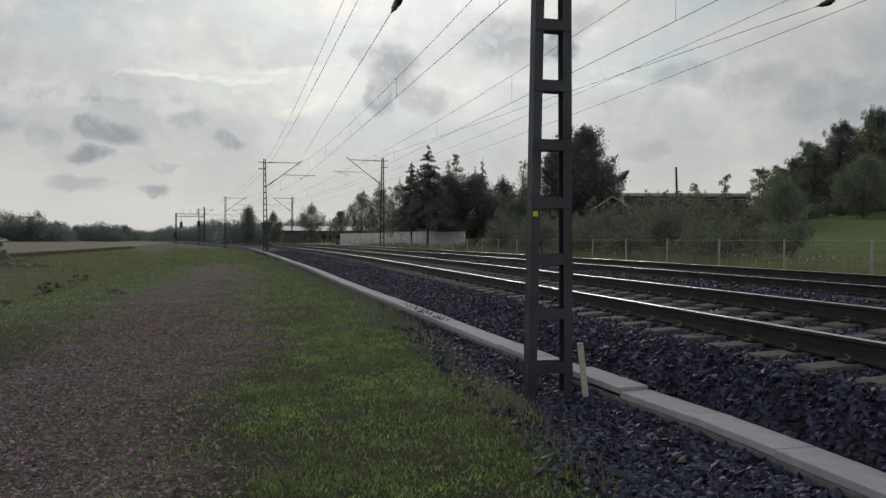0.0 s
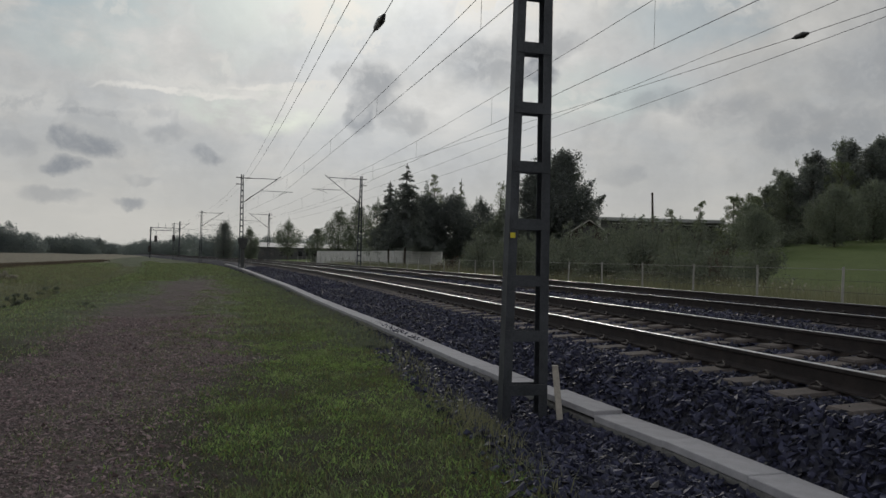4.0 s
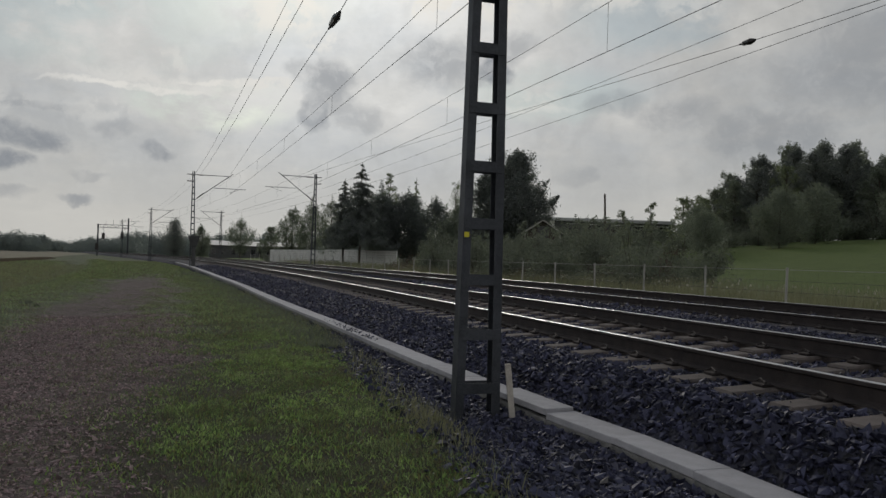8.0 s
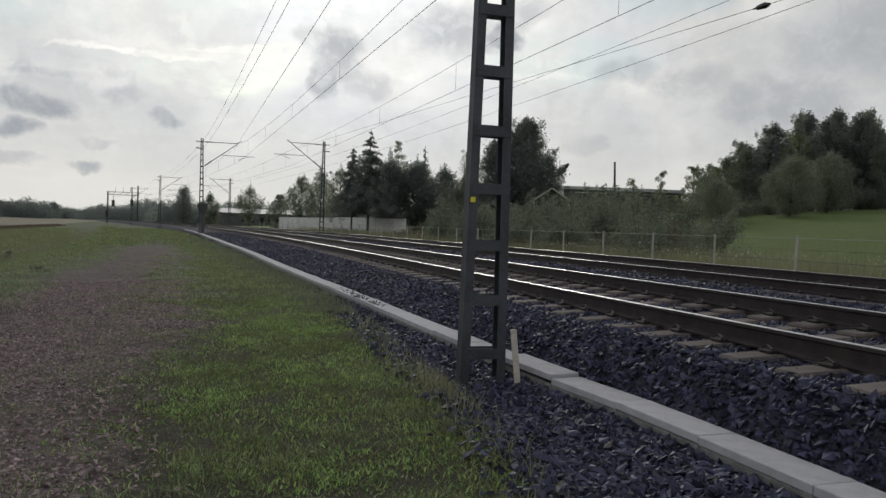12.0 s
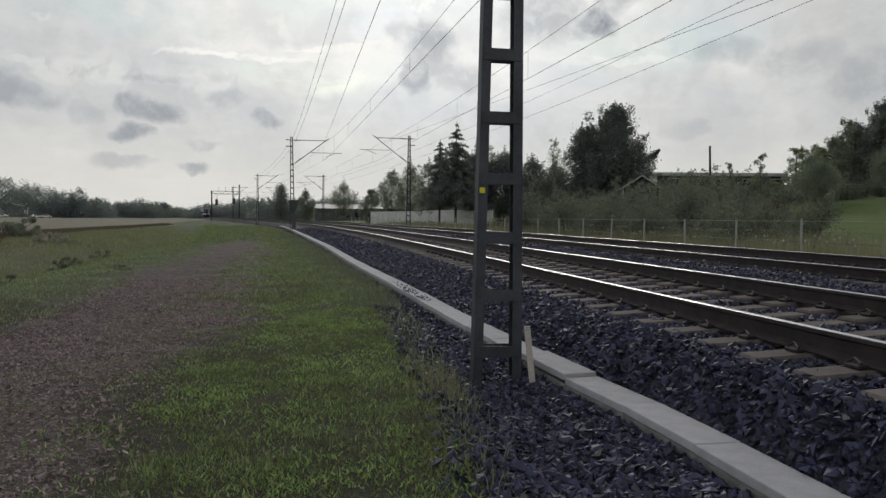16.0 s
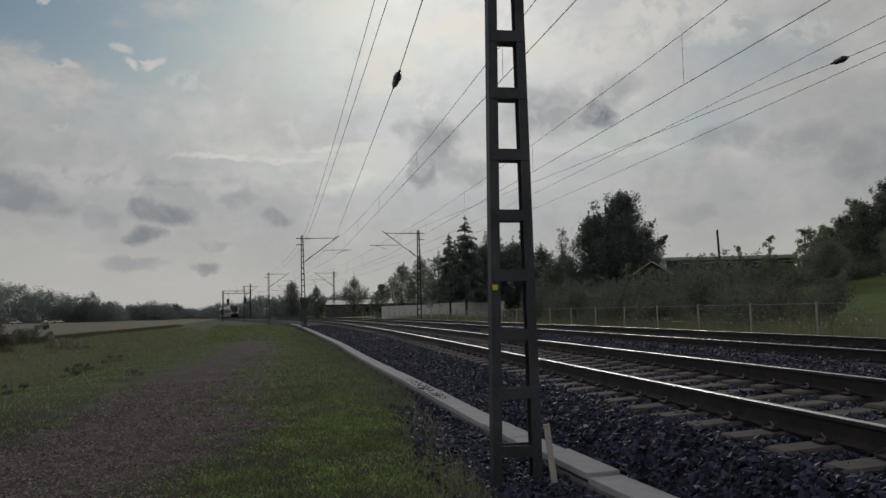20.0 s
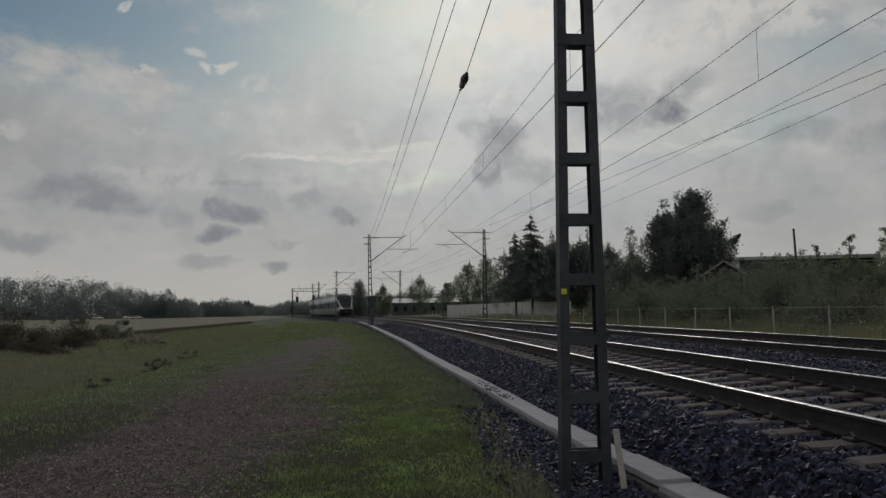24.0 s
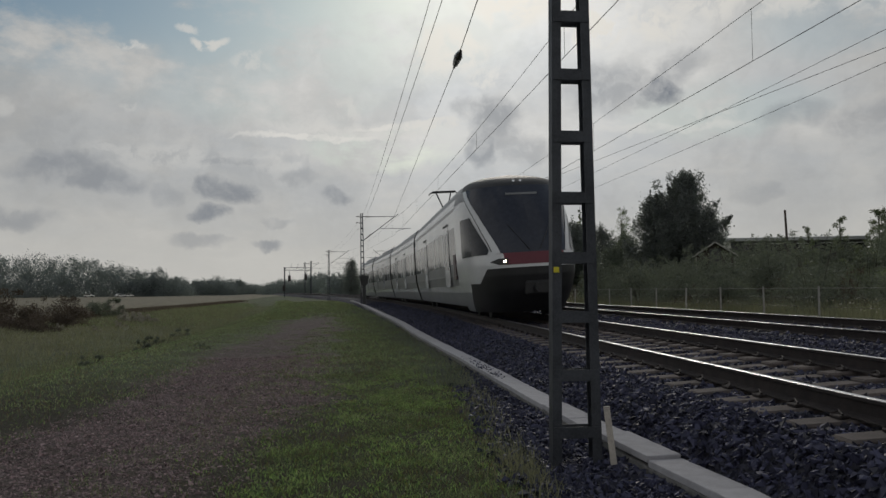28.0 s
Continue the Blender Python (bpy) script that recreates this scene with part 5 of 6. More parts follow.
def screen_edge(z):
    return float(np.interp(z, [1.3, 1.75, 2.05, 3.0, 3.75, 4.2], [0.27, 0.28, 0.32, 0.51, 0.70, 0.74]))


def pillar_edge(z):
    return screen_edge(z) + float(np.interp(z, [1.3, 2.05, 3.0, 3.75, 4.2], [0.10, 0.09, 0.08, 0.08, 0.08]))


def patch(car, name, mat, z0, z1, u0, u1, side, label="", proud=0.0, nz=10, nu=8):
    rows = []
    for i in range(nz + 1):
        z = z0 + (z1 - z0) * i / nz
        a, b = (u0(z) if callable(u0) else u0), (u1(z) if callable(u1) else u1)
        rows.append([nose_point(z, a + (b - a) * j / nu, side, proud) for j in range(nu + 1)])
    return strip(name, rows, mat, car, label)


def build_nose(car):
    for side in (-1, 1):
        patch(car, "nose_skirt", "train_dark", 0.20, 1.02, 0.0, lambda z: 0.80 + 0.1 * (1.02 - z), side, "", 0.0, 8, 16)
        patch(car, "nose_side", "train_white", 0.78, 1.02, lambda z: 0.80 + 0.1 * (1.02 - z), 1.0, side, "", 0.0, 4, 6)
        patch(car, "nose_side", "train_grey", 0.20, 0.78, lambda z: 0.80 + 0.1 * (1.02 - z), 1.0, side, "", 0.0, 4, 6)
        patch(car, "bumper", "train_dark", 1.02, 1.40, 0.0, lambda z: 0.62 - 0.35 * (z - 1.02), side)
        patch(car, "nose_shell", "train_white", 1.02, 1.40, lambda z: 0.62 - 0.35 * (z - 1.02), 1.0, side)
        patch(car, "nose_shell", "train_white", 1.40, 1.48, 0.0, 1.0, side, "", 0.0, 3, 16)
        patch(car, "red_band", "train_red", 1.48, 1.80, 0.0, lambda z: screen_edge(z) - 0.02, side, "red painted band under the windscreen")
        patch(car, "nose_shell", "train_white", 1.48, 1.80, lambda z: screen_edge(z) - 0.02, 1.0, side, "", 0.0, 5, 12)
        patch(car, "windscreen", "train_glass", 1.80, 3.78, 0.0, screen_edge, side, "large dark raked windscreen")
        patch(car, "roof_visor", "train_dark", 3.78, 4.26, 0.0, 0.84, side, "", 0.0, 6, 12)
        patch(car, "pillar", "train_white", 1.80, 3.78, screen_edge, pillar_edge, side, "white slanting pillar", 0.012)
        patch(car, "pillar_groove", "train_dark", 1.86, 3.5, lambda z: pillar_edge(z) - 0.002, lambda z: pillar_edge(z) + 0.016, side, "dark groove beside the pillar", 0.006, 8, 2)
        patch(car, "nose_shell", "train_white", 1.80, 3.3, pillar_edge, 1.0, side, "", 0.0, 10, 10)
        patch(car, "roof_shoulder", "train_white", 3.3, 3.46, pillar_edge, 1.0, side, "", 0.0, 3, 10)
        patch(car, "roof_shoulder", "train_roof", 3.46, 3.78, pillar_edge, 1.0, side, "grey roof shoulder", 0.0, 4, 10)
        patch(car, "roof_shoulder", "train_roof", 3.78, 4.26, 0.84, 1.0, side, "", 0.0, 5, 6)
        patch(car, "cab_window", "train_window", 1.80, 2.92, lambda z: pillar_edge(z) + 0.035 + max(0.0, z - 2.0) * 0.04 + max(0.0, 1.9 - z) * 0.4, lambda z: 0.90 - 0.03 * (z - 1.8), side, "dark triangular cab side window", 0.012)
        patch(car, "headlight_housing", "train_dark", 1.49, 1.66, lambda z: 0.22, lambda z: 0.44 - 1.4 * abs(z - 1.575), side, "", 0.010, 6, 6)
        lamp = nose_point(1.575, 0.255, side, 0.02)
        bm = bmesh.new()
        bmesh.ops.create_uvsphere(bm, u_segments=14, v_segments=8, radius=0.046, matrix=Matrix.Translation(lamp) @ Matrix.Diagonal((1, 0.6, 0.85, 1)))
        part("headlight", bm, "headlight", car, "lit headlight", smooth=True)
        bm = bmesh.new()
        bmesh.ops.create_uvsphere(bm, u_segments=10, v_segments=6, radius=0.04, matrix=Matrix.Translation((side * 0.10, nose_tip(3.93) + 0.02, 3.93)))
        part("top_light", bm, "top_light", car, "small lit lamp above the windscreen", smooth=True)
        part("wiper", rod(nose_point(1.86, 0.02, side, 0.03), nose_point(2.6, 0.16, side, 0.03), 0.010, sides=5), "train_dark", car)
    part("display", box((-0.45, nose_tip(3.5) - 0.08, 3.47), (0.45, nose_tip(3.5) + 0.02, 3.53), 0.01), "train_grey", car, "pale line display")
    part("coupler", rod((0, 0.3, 0.85), (0, 0.98, 0.85), 0.16, 0.13, 12), "train_dark", car)
    part("coupler_flap", box((-0.34, 0.45, 0.64), (0.34, 0.80, 1.04), 0.06), "train_dark", car)


SIDE_BANDS = [(0.34, 0.78, "skirt", "train_grey"), (0.78, 0.98, "sill_band", "train_white"), (0.98, 1.70, "lower_panel", "train_grey"), (1.70, 2.85, "window_band", "train_window"),
              (2.85, 3.34, "upper_panel", "train_white"), (3.34, 3.46, "cornice", "train_grey"), (3.46, 3.72, "roof_edge", "train_white"), (3.72, 4.26, "roof", "train_roof")]


def build_car(length, lead, label, doors):
    car = thing("train_car", None, label, "train car", "cars of the train")
    y0, y1 = (-NOSE if lead else -0.05), -length + 0.05
    for side in (-1, 1):
        for a, b, name, mat in SIDE_BANDS:
            zs = [a + (b - a) * i / 4 for i in range(5)]
            if name == "roof":
                zs = [a, 3.8, 3.92, 4.02, 4.1, 4.17, 4.26]
            rows = [[(side * half_width(z), y0, z), (side * half_width(z), y1, z)] for z in zs]
            strip(name, rows, mat, car)
        x = side * 1.603
        windows = []
        y = y0 - 0.9
        while y - 1.5 > y1 + 0.4:
            if not any(d - 1.75 < y and y - 1.5 < d + 0.25 for d in doors):
                windows.append(y)
                y -= 1.62
            else:
                y -= 0.15
        for y in windows:
            part("window", box((min(x, x - side * 0.02), y - 1.45, 1.86), (max(x, x - side * 0.02) + 0.0, y, 2.74), 0.006), "train_window", car)
        for y in windows:
            part("window_post", box((min(x - side * 0.02, x + side * 0.004), y - 0.02, 1.70), (max(x - side * 0.02, x + side * 0.004), y + 0.19, 2.85), 0.003), "train_white", car)
        for d in doors:
            for k in (0, 1):
                a, b = d - 0.68 * k, d - 0.68 * (k + 1) + 0.03
                leaf = part("door", box((min(x, x + side * 0.012), b, 0.98), (max(x, x + side * 0.012), a, 3.0), 0.008), "train_white", car, "sliding door leaf")
                part("door_window", box((min(x + side * 0.006, x + side * 0.018), b + 0.12, 1.55), (max(x + side * 0.006, x + side * 0.018), a - 0.12, 2.78), 0.004), "train_window", leaf)
            part("door_lamp_bar", box((min(x, x + side * 0.02), d - 1.3, 3.03), (max(x, x + side * 0.02), d, 3.09)), "train_dark", car)
        part("stripe", box((min(x - side * 0.01, x + side * 0.003), y1 + 0.1, 1.30), (max(x - side * 0.01, x + side * 0.003), y0 - 0.1, 1.36)), "train_grey", car)
    if lead:
        for side in (-1, 1):
            x = side * 1.603
            part("red_panel", box((min(x - side * 0.03, x + side * 0.004), -4.0, 1.2), (max(x - side * 0.03, x + side * 0.004), -3.42, 2.0), 0.003), "train_maroon", car, "dark red panel behind the cab")
    part("end_wall", box((-1.42, y1 - 0.02, 0.6), (1.42, y1 + 0.02, 4.0)), "train_dark", car)
    if not lead:
        part("end_wall", box((-1.42, y0 - 0.02, 0.6), (1.42, y0 + 0.02, 4.0)), "train_dark", car)
    part("gangway", box((-1.30, y1 - 0.62, 0.75), (1.30, y1 - 0.02, 3.85), 0.04), "train_dark", car, "black folded gangway bellows")
    part("underframe", box((-1.15, y1, 0.30), (1.15, (y0 + 1.6) if lead else y0, 0.62)), "train_dark", car)
    for k, (a, b) in enumerate(((-4.6, -7.4), (-8.4, -11.6), (-12.6, -15.2))):
        if a - length < 0 and -length + 1 < b:
            part("roof_unit", box((-0.85, b, 4.05), (0.85, a, 4.42), 0.08), "train_roof", car)
    for y in ((-3.0 if lead else -length * 0.5), -length + 1.2):
        if not lead and y == -length * 0.5:
            continue
        bogie = part("bogie", box((-1.05, y - 1.6, 0.38), (1.05, y + 1.6, 0.62), 0.05), "train_dark", car)
        for dy in (-1.1, 1.1):
            for side in (-1, 1):
                part("wheel", rod((side * 0.72, y + dy, 0.43), (side * 0.86, y + dy, 0.43), 0.43, sides=24), "train_dark", bogie)
                part("axle_box", box((side * 0.98 - 0.09, y + dy - 0.2, 0.28), (side * 0.98 + 0.09, y + dy + 0.2, 0.58), 0.03), "train_dark", bogie)
    return car


def add_pantograph(car, y):
    base = part("pantograph", box((-0.5, y - 0.6, 4.35), (0.5, y + 0.6, 4.48), 0.03), "train_dark", car)
    part("lower_arm", rod((0.0, y - 0.9, 4.45), (0.0, y + 0.5, 4.75), 0.05), "train_dark", base)
    for side in (-1, 1):
        part("upper_arm", rod((side * 0.05, y + 0.5, 4.72), (side * 0.38, y - 0.3, 5.86), 0.035), "train_dark", base)
    for dy in (-0.2, 0.2):
        part("contact_strip", rod((-0.6, y - 0.3 + dy, 5.9), (0.6, y - 0.3 + dy, 5.9), 0.035), "train_dark", base)
    for side in (-1, 1):
        part("horn", rod((side * 0.6, y - 0.3, 5.9), (side * 0.78, y - 0.3, 5.76), 0.03), "train_dark", base)


CARS = [(19.6, True), (17.4, False), (17.4, False), (19.6, True)]
train_cars = [build_car(19.6, True, "white train car with a raked dark windscreen and red band", (-5.0, -13.0)),
              build_car(17.4, False, "white and grey middle train car with dark windows", (-5.2, -11.5)),
              build_car(17.4, False, "white and grey middle train car with dark windows", (-5.2, -11.5)),
              build_car(19.6, True, "white and grey rear train car with its cab at the tail", (-5.0, -13.0))]
build_nose(train_cars[0])
build_nose(train_cars[3])
add_pantograph(train_cars[0], -18.6)


def train_rows(offset, length, backwards):
    rows = []
    for k in range(57):
        t = k * 0.5
        s0 = train_s(t) + offset
        a, b = spot(s0, TRACK_1), spot(s0 + length, TRACK_1)
        turn = math.degrees(math.atan2(-(b.x - a.x), b.y - a.y))
        lean = math.degrees(math.asin(CANT / GAUGE))
        if backwards:
            rows.append((t, pose(b.x, b.y, RAIL_1 + CANT / 2) @ pose(0, 0, 0, 0, 0, turn) @ pose(0, 0, 0, 0, -lean, 0)))
        else:
            rows.append((t, pose(a.x, a.y, RAIL_1 + CANT / 2) @ pose(0, 0, 0, 0, 0, turn + 180) @ pose(0, 0, 0, 0, lean, 0)))
    return rows

# ---- ballast stones, gravel and grass ----


def stones(name, label, places, sizes, mat, seed):
    """Crushed stones as jittered eight-sided shards, turned at random."""
    rng = np.random.default_rng(seed)
    n = len(places)
    corner = np.array([(1, 0, 0), (-1, 0, 0), (0, 1, 0), (0, -1, 0), (0.25, 0.2, 1), (-0.25, -0.2, -1)], float)
    v = (corner[None] + rng.uniform(-0.42, 0.42, (n, 6, 3))) * (sizes[:, None, None] * np.array([1.3, 0.85, 0.50]) / 2)
    q = rng.normal(size=(n, 4)) * np.array([1.0, 0.42, 0.42, 1.0])
    q /= np.linalg.norm(q, axis=1)[:, None]
    w, x, y, z = q.T
    r = np.stack([1 - 2 * (y * y + z * z), 2 * (x * y - z * w), 2 * (x * z + y * w), 2 * (x * y + z * w), 1 - 2 * (x * x + z * z), 2 * (y * z - x * w),
                  2 * (x * z - y * w), 2 * (y * z + x * w), 1 - 2 * (x * x + y * y)], 1).reshape(n, 3, 3)
    v = np.einsum("nij,nkj->nki", r, v) + places[:, None, :]
    side = np.array([(0, 2, 4), (2, 1, 4), (1, 3, 4), (3, 0, 4), (2, 0, 5), (1, 2, 5), (3, 1, 5), (0, 3, 5)])
    faces = (np.arange(n)[:, None, None] * 6 + side[None]).reshape(-1, 3)
    tagged(new(name, raw_mesh(name, v.reshape(-1, 3), faces, mat)), label, "gravel", kind="stuff")


def on_plan(s, c):
    px, py, h = line(s)
    return px + c * np.cos(h), py + c * np.sin(h)


def ballast_places(s0, s1, c0, c1, count, rng, lift):
    s, c = rng.uniform(s0, s1, count), rng.uniform(c0, c1, count)
    keep = c > bed_edge(s) - 0.05 + rng.normal(size=count) * 0.14
    duct = duct_line(s)
    keep &= np.abs(c - duct) > 0.17
    for mid in (TRACK_1, TRACK_2):
        for side in (-1, 1):
            keep &= np.abs(c - mid - side * GAUGE / 2) > 0.10
        tie = np.abs((s - 1.0 + 0.305) % 0.61 - 0.305)
        keep &= ~((tie < 0.15) & (np.abs(c - mid) < 1.32) & (rng.random(count) > 0.06))
    s, c = s[keep], c[keep]
    x, y = on_plan(s, c)
    ground = np.maximum(bed_height(s, c), ground_height(x, y))
    return np.c_[x, y, ground + rng.uniform(-0.3, 1.0, len(s)) * lift]


rng_b = np.random.default_rng(77)
near = ballast_places(1.5, 13, 1.2, 4.3, 46000, rng_b, 0.025)
stones("ballast_stones", "dark grey crushed stone beside the near track", near, 0.028 + 0.066 * rng_b.random(len(near)) ** 1.6, "stone", 1)
middle = np.concatenate([ballast_places(4, 26, 4.0, 8.6, 34000, rng_b, 0.015), ballast_places(13, 40, 2.0, 4.3, 26000, rng_b, 0.02)])
stones("ballast_stones", "dark grey crushed stone round the rails", middle, rng_b.uniform(0.035, 0.085, len(middle)), "stone", 2)
beyond = np.concatenate([ballast_places(10, 45, 8.2, 12.2, 9000, rng_b, 0.02), ballast_places(26, 70, 2.2, 8.6, 14000, rng_b, 0.025)])
stones("ballast_stones", "dark grey crushed stone along the line", beyond, rng_b.uniform(0.07, 0.13, len(beyond)), "stone", 3)


def path_mask(s, c):
    wander = 0.25 * np.sin(s * 0.35) + 0.15 * np.sin(s * 0.9 + 1)
    return np.clip(0.5 + 0.75 * (1 - np.abs(c + 1.85 + wander) / 1.65), 0, 1) * (1 - 0.85 * ramp_to(s, 36, 66))


def patchy(x, y, seed=0.0):
    return (np.sin(x * 2.1 + 1.7 * np.sin(y * 0.9 + seed)) + np.sin(y * 1.7 + 1.3 * np.sin(x * 1.3 + seed)) + np.sin((x + y) * 4.3 + seed) * 0.7 + np.sin((x - y) * 7.1) * 0.5) / 3.2


sg, cg = 1.5 + 18 * rng_b.random(52000) ** 1.25, rng_b.uniform(-4.2, 0.3, 52000)
keep = path_mask(sg, cg) + rng_b.normal(size=len(sg)) * 0.12 > 0.56
sg, cg = sg[keep], cg[keep]
xg, yg = on_plan(sg, cg)
stones("path_gravel", "small reddish gravel on the worn path", np.c_[xg, yg, ground_height(xg, yg) + 0.002], rng_b.uniform(0.009, 0.036, len(sg)) * (1 + 0.9 * (rng_b.random(len(sg)) < 0.06)), "path_stone", 4)


def blades(name, label, x, y, height, width, mat, seed, lean=0.5, base=None, category="grass", simple=False):
    """Bent blades of two quads each, or, simple, of one triangle."""
    rng = np.random.default_rng(seed)
    n = len(x)
    z = ground_height(x, y) - 0.01 if base is None else base
    a = rng.uniform(0, 2 * PI, n)
    side = np.c_[np.cos(a), np.sin(a), np.zeros(n)] * (width * rng.uniform(0.6, 1.3, n))[:, None]
    b = rng.uniform(0, 2 * PI, n)
    bend = np.c_[np.cos(b), np.sin(b), np.zeros(n)] * (height * lean * rng.uniform(0.1, 1.0, n))[:, None]
    foot = np.c_[x, y, z]
    if simple:
        tip = foot + bend + np.c_[np.zeros(n), np.zeros(n), height]
        v = np.stack([foot - side, foot + side, tip], 1).reshape(-1, 3)
        tagged(new(name, raw_mesh(name, v, np.arange(3 * n).reshape(-1, 3), mat)), label, category, kind="stuff")
        return
    mid = foot + bend * 0.35 + np.c_[np.zeros(n), np.zeros(n), height * 0.6]
    tip = foot + bend + np.c_[np.zeros(n), np.zeros(n), height]
    v = np.stack([foot - side, foot + side, mid + side * 0.7, mid - side * 0.7, tip + side * 0.12, tip - side * 0.12], 1).reshape(-1, 3)
    i = np.arange(n)[:, None] * 6
    f = np.stack([i + np.array([0, 1, 2, 3]), i + np.array([3, 2, 4, 5])], 1).reshape(-1, 4)
    tagged(new(name, raw_mesh(name, v, f, mat)), label, category, kind="stuff")


def grass_area(count, s0, s1, c0, c1, rng, power=1.0):
    s = s0 + (s1 - s0) * rng.random(count) ** power
    c = rng.uniform(c0, c1, count)
    x, y = on_plan(s, c)
    keep = path_mask(s, c) + 0.34 * patchy(x, y) + 0.34 * patchy(x * 3.1, y * 3.1, 5.0) + rng.normal(size=count) * 0.22 < 0.46
    keep &= c < bed_edge(s) - 0.05 + rng.normal(size=count) * 0.16
    return x[keep], y[keep], s[keep], c[keep]


rng_g = np.random.default_rng(12)
x, y, s, c = grass_area(260000, 1.2, 14, -1.8, 2.3, rng_g, 1.35)
lush = patchy(x * 1.7, y * 1.7, 4.0) + 0.6 * patchy(x * 5.3, y * 5.3, 7.0)
keep = lush + rng_g.normal(size=len(x)) * 0.6 > -0.35
blades("grass", "short uneven green grass beside the path", x[keep], y[keep], ((0.014 + 0.024 * np.clip(lush + 0.5, 0, 1.4)) * rng_g.uniform(0.4, 1.7, len(x)))[keep], 0.0026, "grass", 1, 1.3, simple=True)
x, y, s, c = grass_area(60000, 1.2, 14, -1.5, 2.3, rng_g, 1.3)
lush = patchy(x * 1.7, y * 1.7, 4.0) + 0.6 * patchy(x * 5.3, y * 5.3, 7.0)
keep = lush + rng_g.normal(size=len(x)) * 0.35 > 0.05
blades("grass", "taller green grass in tufts beside the path", x[keep], y[keep], ((0.03 + 0.05 * np.clip(lush, 0, 1.2)) * rng_g.uniform(0.5, 1.6, len(x)))[keep], 0.0024, "grass", 31, 1.0)
x, y, s, c = grass_area(95000, 14, 50, -1.4, 2.6, rng_g, 1.3)
blades("grass", "green grass strip along the ballast", x, y, 0.055 * rng_g.uniform(0.4, 1.6, len(x)), 0.009, "grass", 2, 1.2, simple=True)
x, y, s, c = grass_area(36000, 45, 125, -6, 2.2, rng_g, 1.0)
blades("grass", "green grass strip along the ballast", x, y, 0.07 * rng_g.uniform(0.5, 1.6, len(x)), 0.035, "grass", 11, 0.9, simple=True)
x, y, s, c = grass_area(110000, 4, 60, -9.5, -2.8, rng_g, 1.3)
blades("grass", "rough grass verge beyond the path", x, y, 0.05 * rng_g.uniform(0.4, 1.6, len(x)), 0.008, "grass", 3, 1.2, simple=True)
x, y, s, c = grass_area(60000, 8, 110, -24, -7.5, rng_g, 1.1)
blades("tall_grass", "dry tall grass at the field's edge", x, y, 0.20 * rng_g.uniform(0.3, 1.5, len(x)), 0.014, "dry_grass", 4, 0.8, simple=True)
x, y, s, c = grass_area(30000, 52, 150, -20, -4.5, rng_g, 1.0)
blades("grass", "rough grass verge farther along the field", x, y, 0.10 * rng_g.uniform(0.5, 1.6, len(x)), 0.04, "grass", 13, 0.9, simple=True)
# dark weeds on the bank below the duct
s = 12.0 + 50.0 * rng_g.random(15000) ** 1.4
c = duct_line(s) - 0.18 - np.abs(rng_g.normal(size=len(s))) * (0.42 + 0.006 * s)
x, y = on_plan(s, c)
keep = patchy(x * 1.3, y * 1.3, 3.0) + rng_g.normal(size=len(s)) * 0.4 > -0.1
blades("weeds", "dark weeds on the bank below the duct", x[keep], y[keep], (rng_g.uniform(0.05, 0.20, len(x)) * (0.7 + 0.5 * patchy(x * 2, y * 2, 8.0)))[keep], 0.010, "shrub", 21, 1.0, None, "weeds")
# crumbs of moss on the lids
s = np.concatenate([rng_g.normal(13.4, 0.35, 46), rng_g.normal(12.2, 0.2, 26), rng_g.normal(14.6, 0.5, 20)])
c = duct_line(s) + rng_g.uniform(-0.14, 0.08, len(s))
x, y = on_plan(s, c)
stones("moss_crumbs", "dark crumbs of moss and soil on the duct lids", np.c_[x, y, duct_top(s) + 0.008], rng_g.uniform(0.015, 0.05, len(s)), "stone", 22)
# reddish weeds along the ditch
t = rng_g.random(30000) ** 1.3
x = DITCH_A.x + (DITCH_B.x - DITCH_A.x) * (1.12 * t - 0.1) + rng_g.normal(size=len(t)) * 0.8
y = DITCH_A.y + (DITCH_B.y - DITCH_A.y) * (1.12 * t - 0.1) + rng_g.normal(size=len(t)) * 0.8
blades("ditch_weeds", "reddish brown weeds along the ditch before the field", x, y, 0.30 * rng_g.uniform(0.3, 1.5, len(x)), 0.03, "rust_shrub", 23, 0.7, None, "weeds", True)
# tufts that creep onto the path
tuft_s, tuft_c = rng_g.uniform(2, 34, 260), -0.75 - np.abs(rng_g.normal(size=260)) * 0.75
pick = rng_g.integers(0, 260, 15000)
x, y = on_plan(tuft_s[pick] + rng_g.normal(size=15000) * 0.14, tuft_c[pick] + rng_g.normal(size=15000) * 0.10)
blades("grass", "grass tufts creeping onto the gravel path", x, y, 0.04 * rng_g.uniform(0.4, 1.5, len(x)), 0.0026, "grass", 10, 1.1)
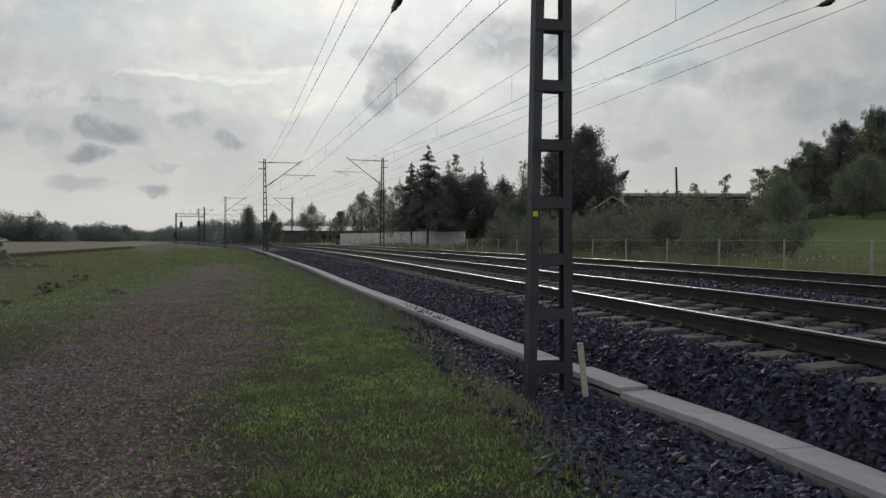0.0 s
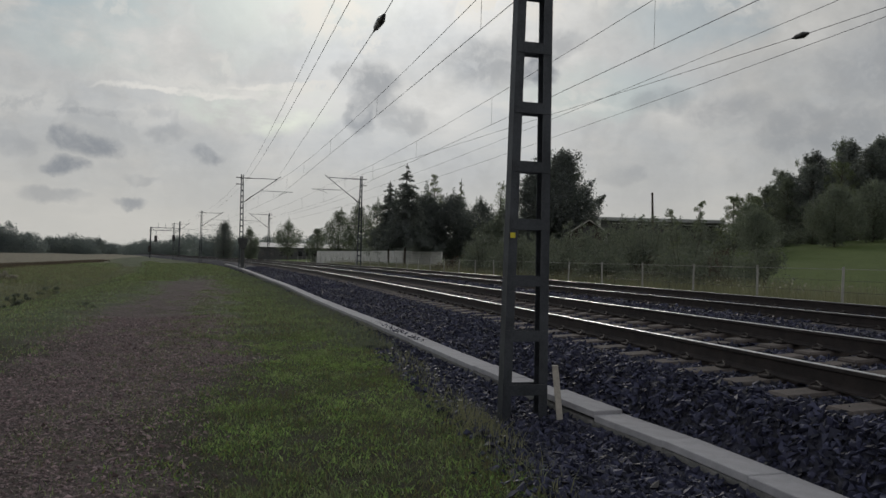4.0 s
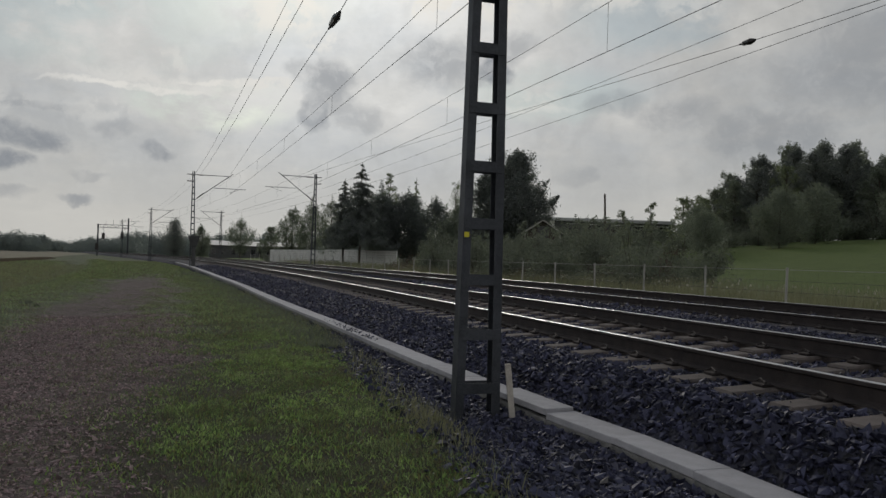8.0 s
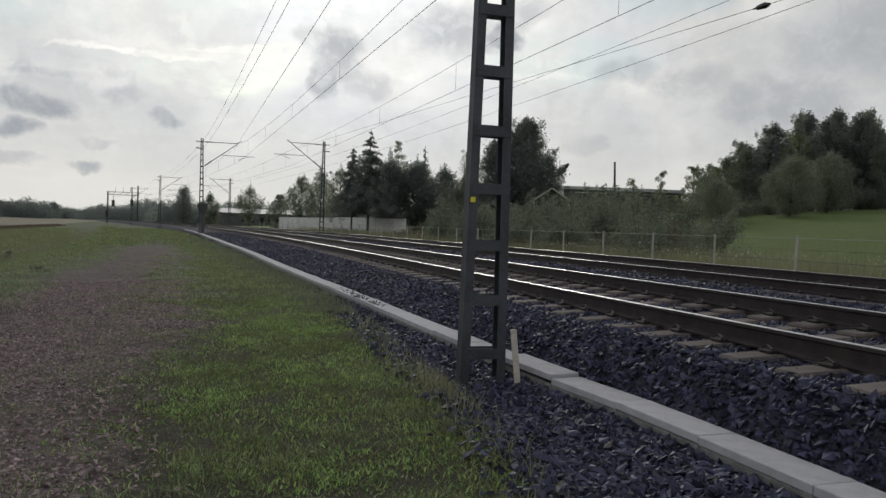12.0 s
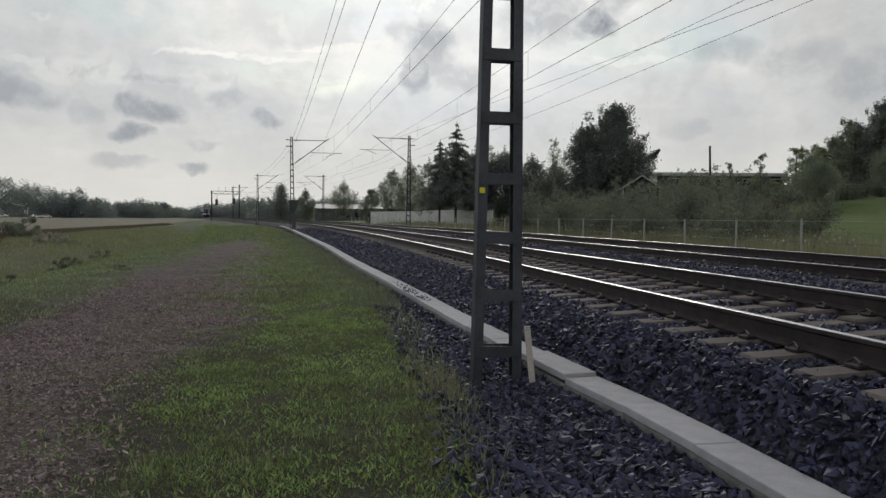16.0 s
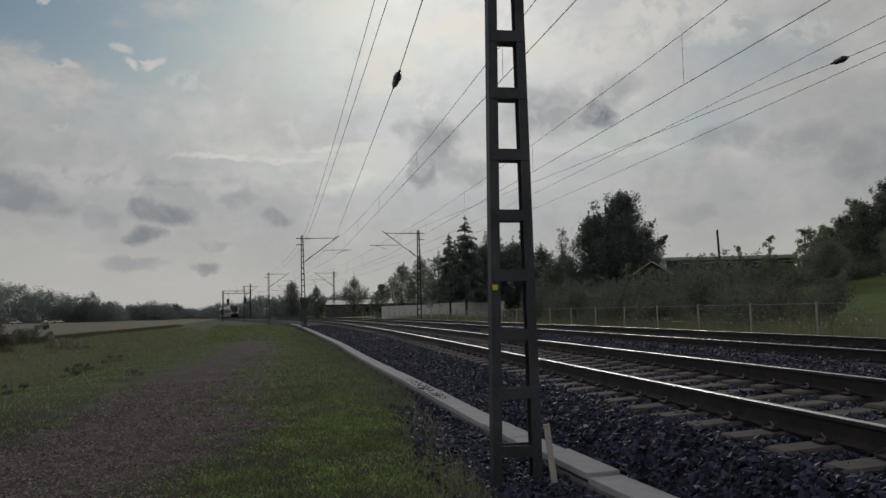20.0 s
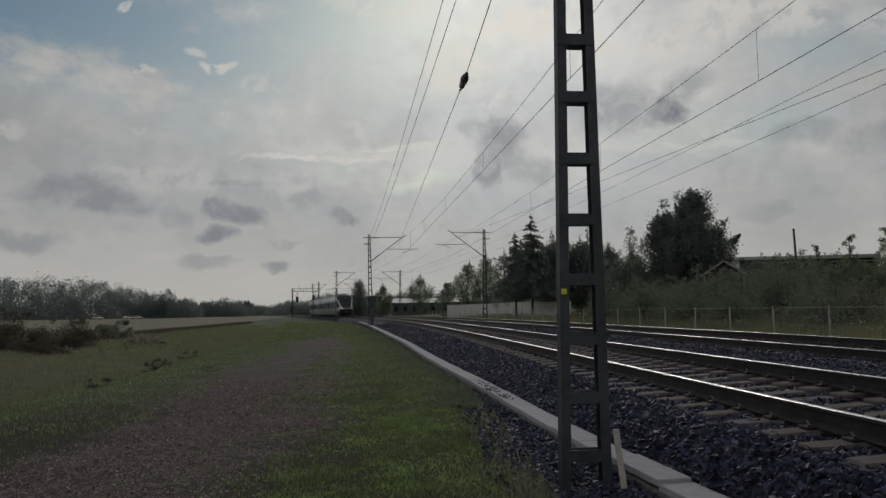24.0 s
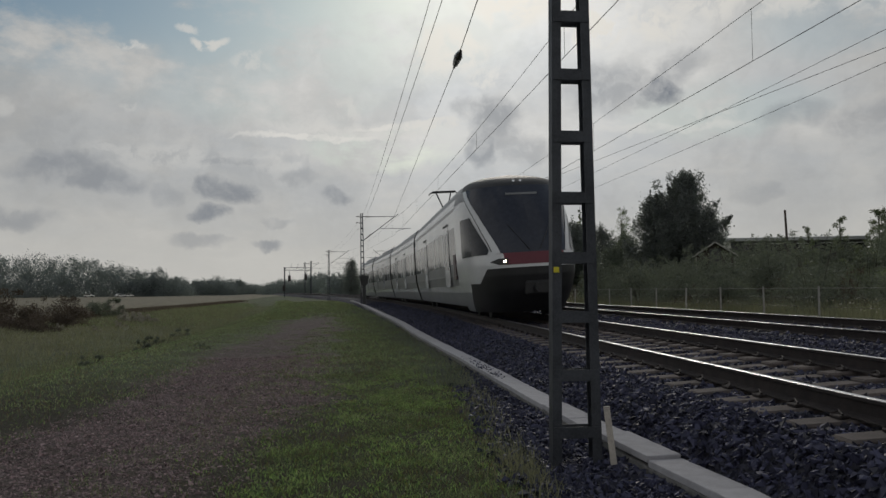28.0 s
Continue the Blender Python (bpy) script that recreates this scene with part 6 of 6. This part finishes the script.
# long grass and flowers along the fence
s = rng_g.uniform(6, 95, 46000)
c = rng_g.uniform(12.6, 19.5, 46000)
x, y = on_plan(s, c)
h = (0.30 + 0.45 * ramp_to(c, 12.6, 15)) * rng_g.uniform(0.5, 1.4, len(s))
blades("tall_grass", "long seeding grass along the wire fence", x, y, h, 0.012, "dry_grass", 5, 0.5, simple=True)
s, c = rng_g.uniform(8, 70, 1500), rng_g.uniform(14.5, 20, 1500)
x, y = on_plan(s, c)
keep = patchy(x * 0.5, y * 0.5, 1.0) > 0.15
blades("wild_flowers", "pale flower heads in the long grass", x[keep], y[keep], np.full(keep.sum(), 0.08), 0.03, "petal", 6, 0.3, ground_height(x, y)[keep] + rng_g.uniform(0.45, 0.8, keep.sum()), "flowers")
# clover in clumps, and white specks in it
clump_s, clump_c = 1.6 + 13 * rng_g.random(520) ** 1.2, rng_g.uniform(-1.1, 2.0, 520)
pick = rng_g.integers(0, 520, 62000)
s, c = clump_s[pick] + rng_g.normal(size=62000) * 0.17, clump_c[pick] + rng_g.normal(size=62000) * 0.15
x, y = on_plan(s, c)
keep = (path_mask(s, c) + 0.3 * patchy(x * 2.2, y * 2.2, 5.0) + rng_g.normal(size=len(s)) * 0.15 < 0.45) & (c < bed_edge(s) - 0.05)
x, y = x[keep], y[keep]
blades("clover", "clover and broad weeds in low clumps", x, y, rng_g.uniform(0.014, 0.050, len(x)), 0.0062, "weed", 7, 1.4, None, "weeds")
x, y, s, c = grass_area(520, 2, 14, -1.2, 2.0, rng_g)
blades("clover_flowers", "tiny white clover flowers in the grass", x, y, np.full(len(x), 0.012), 0.006, "petal", 8, 0.2, ground_height(x, y) + rng_g.uniform(0.04, 0.09, len(x)), "flowers")
# weeds at the foot of the mast and along the duct
s = np.concatenate([rng_g.normal(6.2, 0.5, 500), rng_g.uniform(3, 30, 1500)])
c = np.concatenate([rng_g.normal(2.0, 0.16, 500), np.full(1500, 2.0)])
c[500:] = bed_edge(s[500:]) + rng_g.normal(size=1500) * 0.13
x, y = on_plan(s, c)
blades("weeds", "thin weeds growing out of the ballast's edge", x, y, rng_g.uniform(0.06, 0.20, len(x)), 0.004, "dry_grass", 9, 0.9, None, "weeds")


def motions():
    offset = 0.0
    for ob, (length, lead) in zip(train_cars, CARS):
        walk(ob, train_rows(offset, length, ob is train_cars[3]))
        offset += length + 0.6


motions()
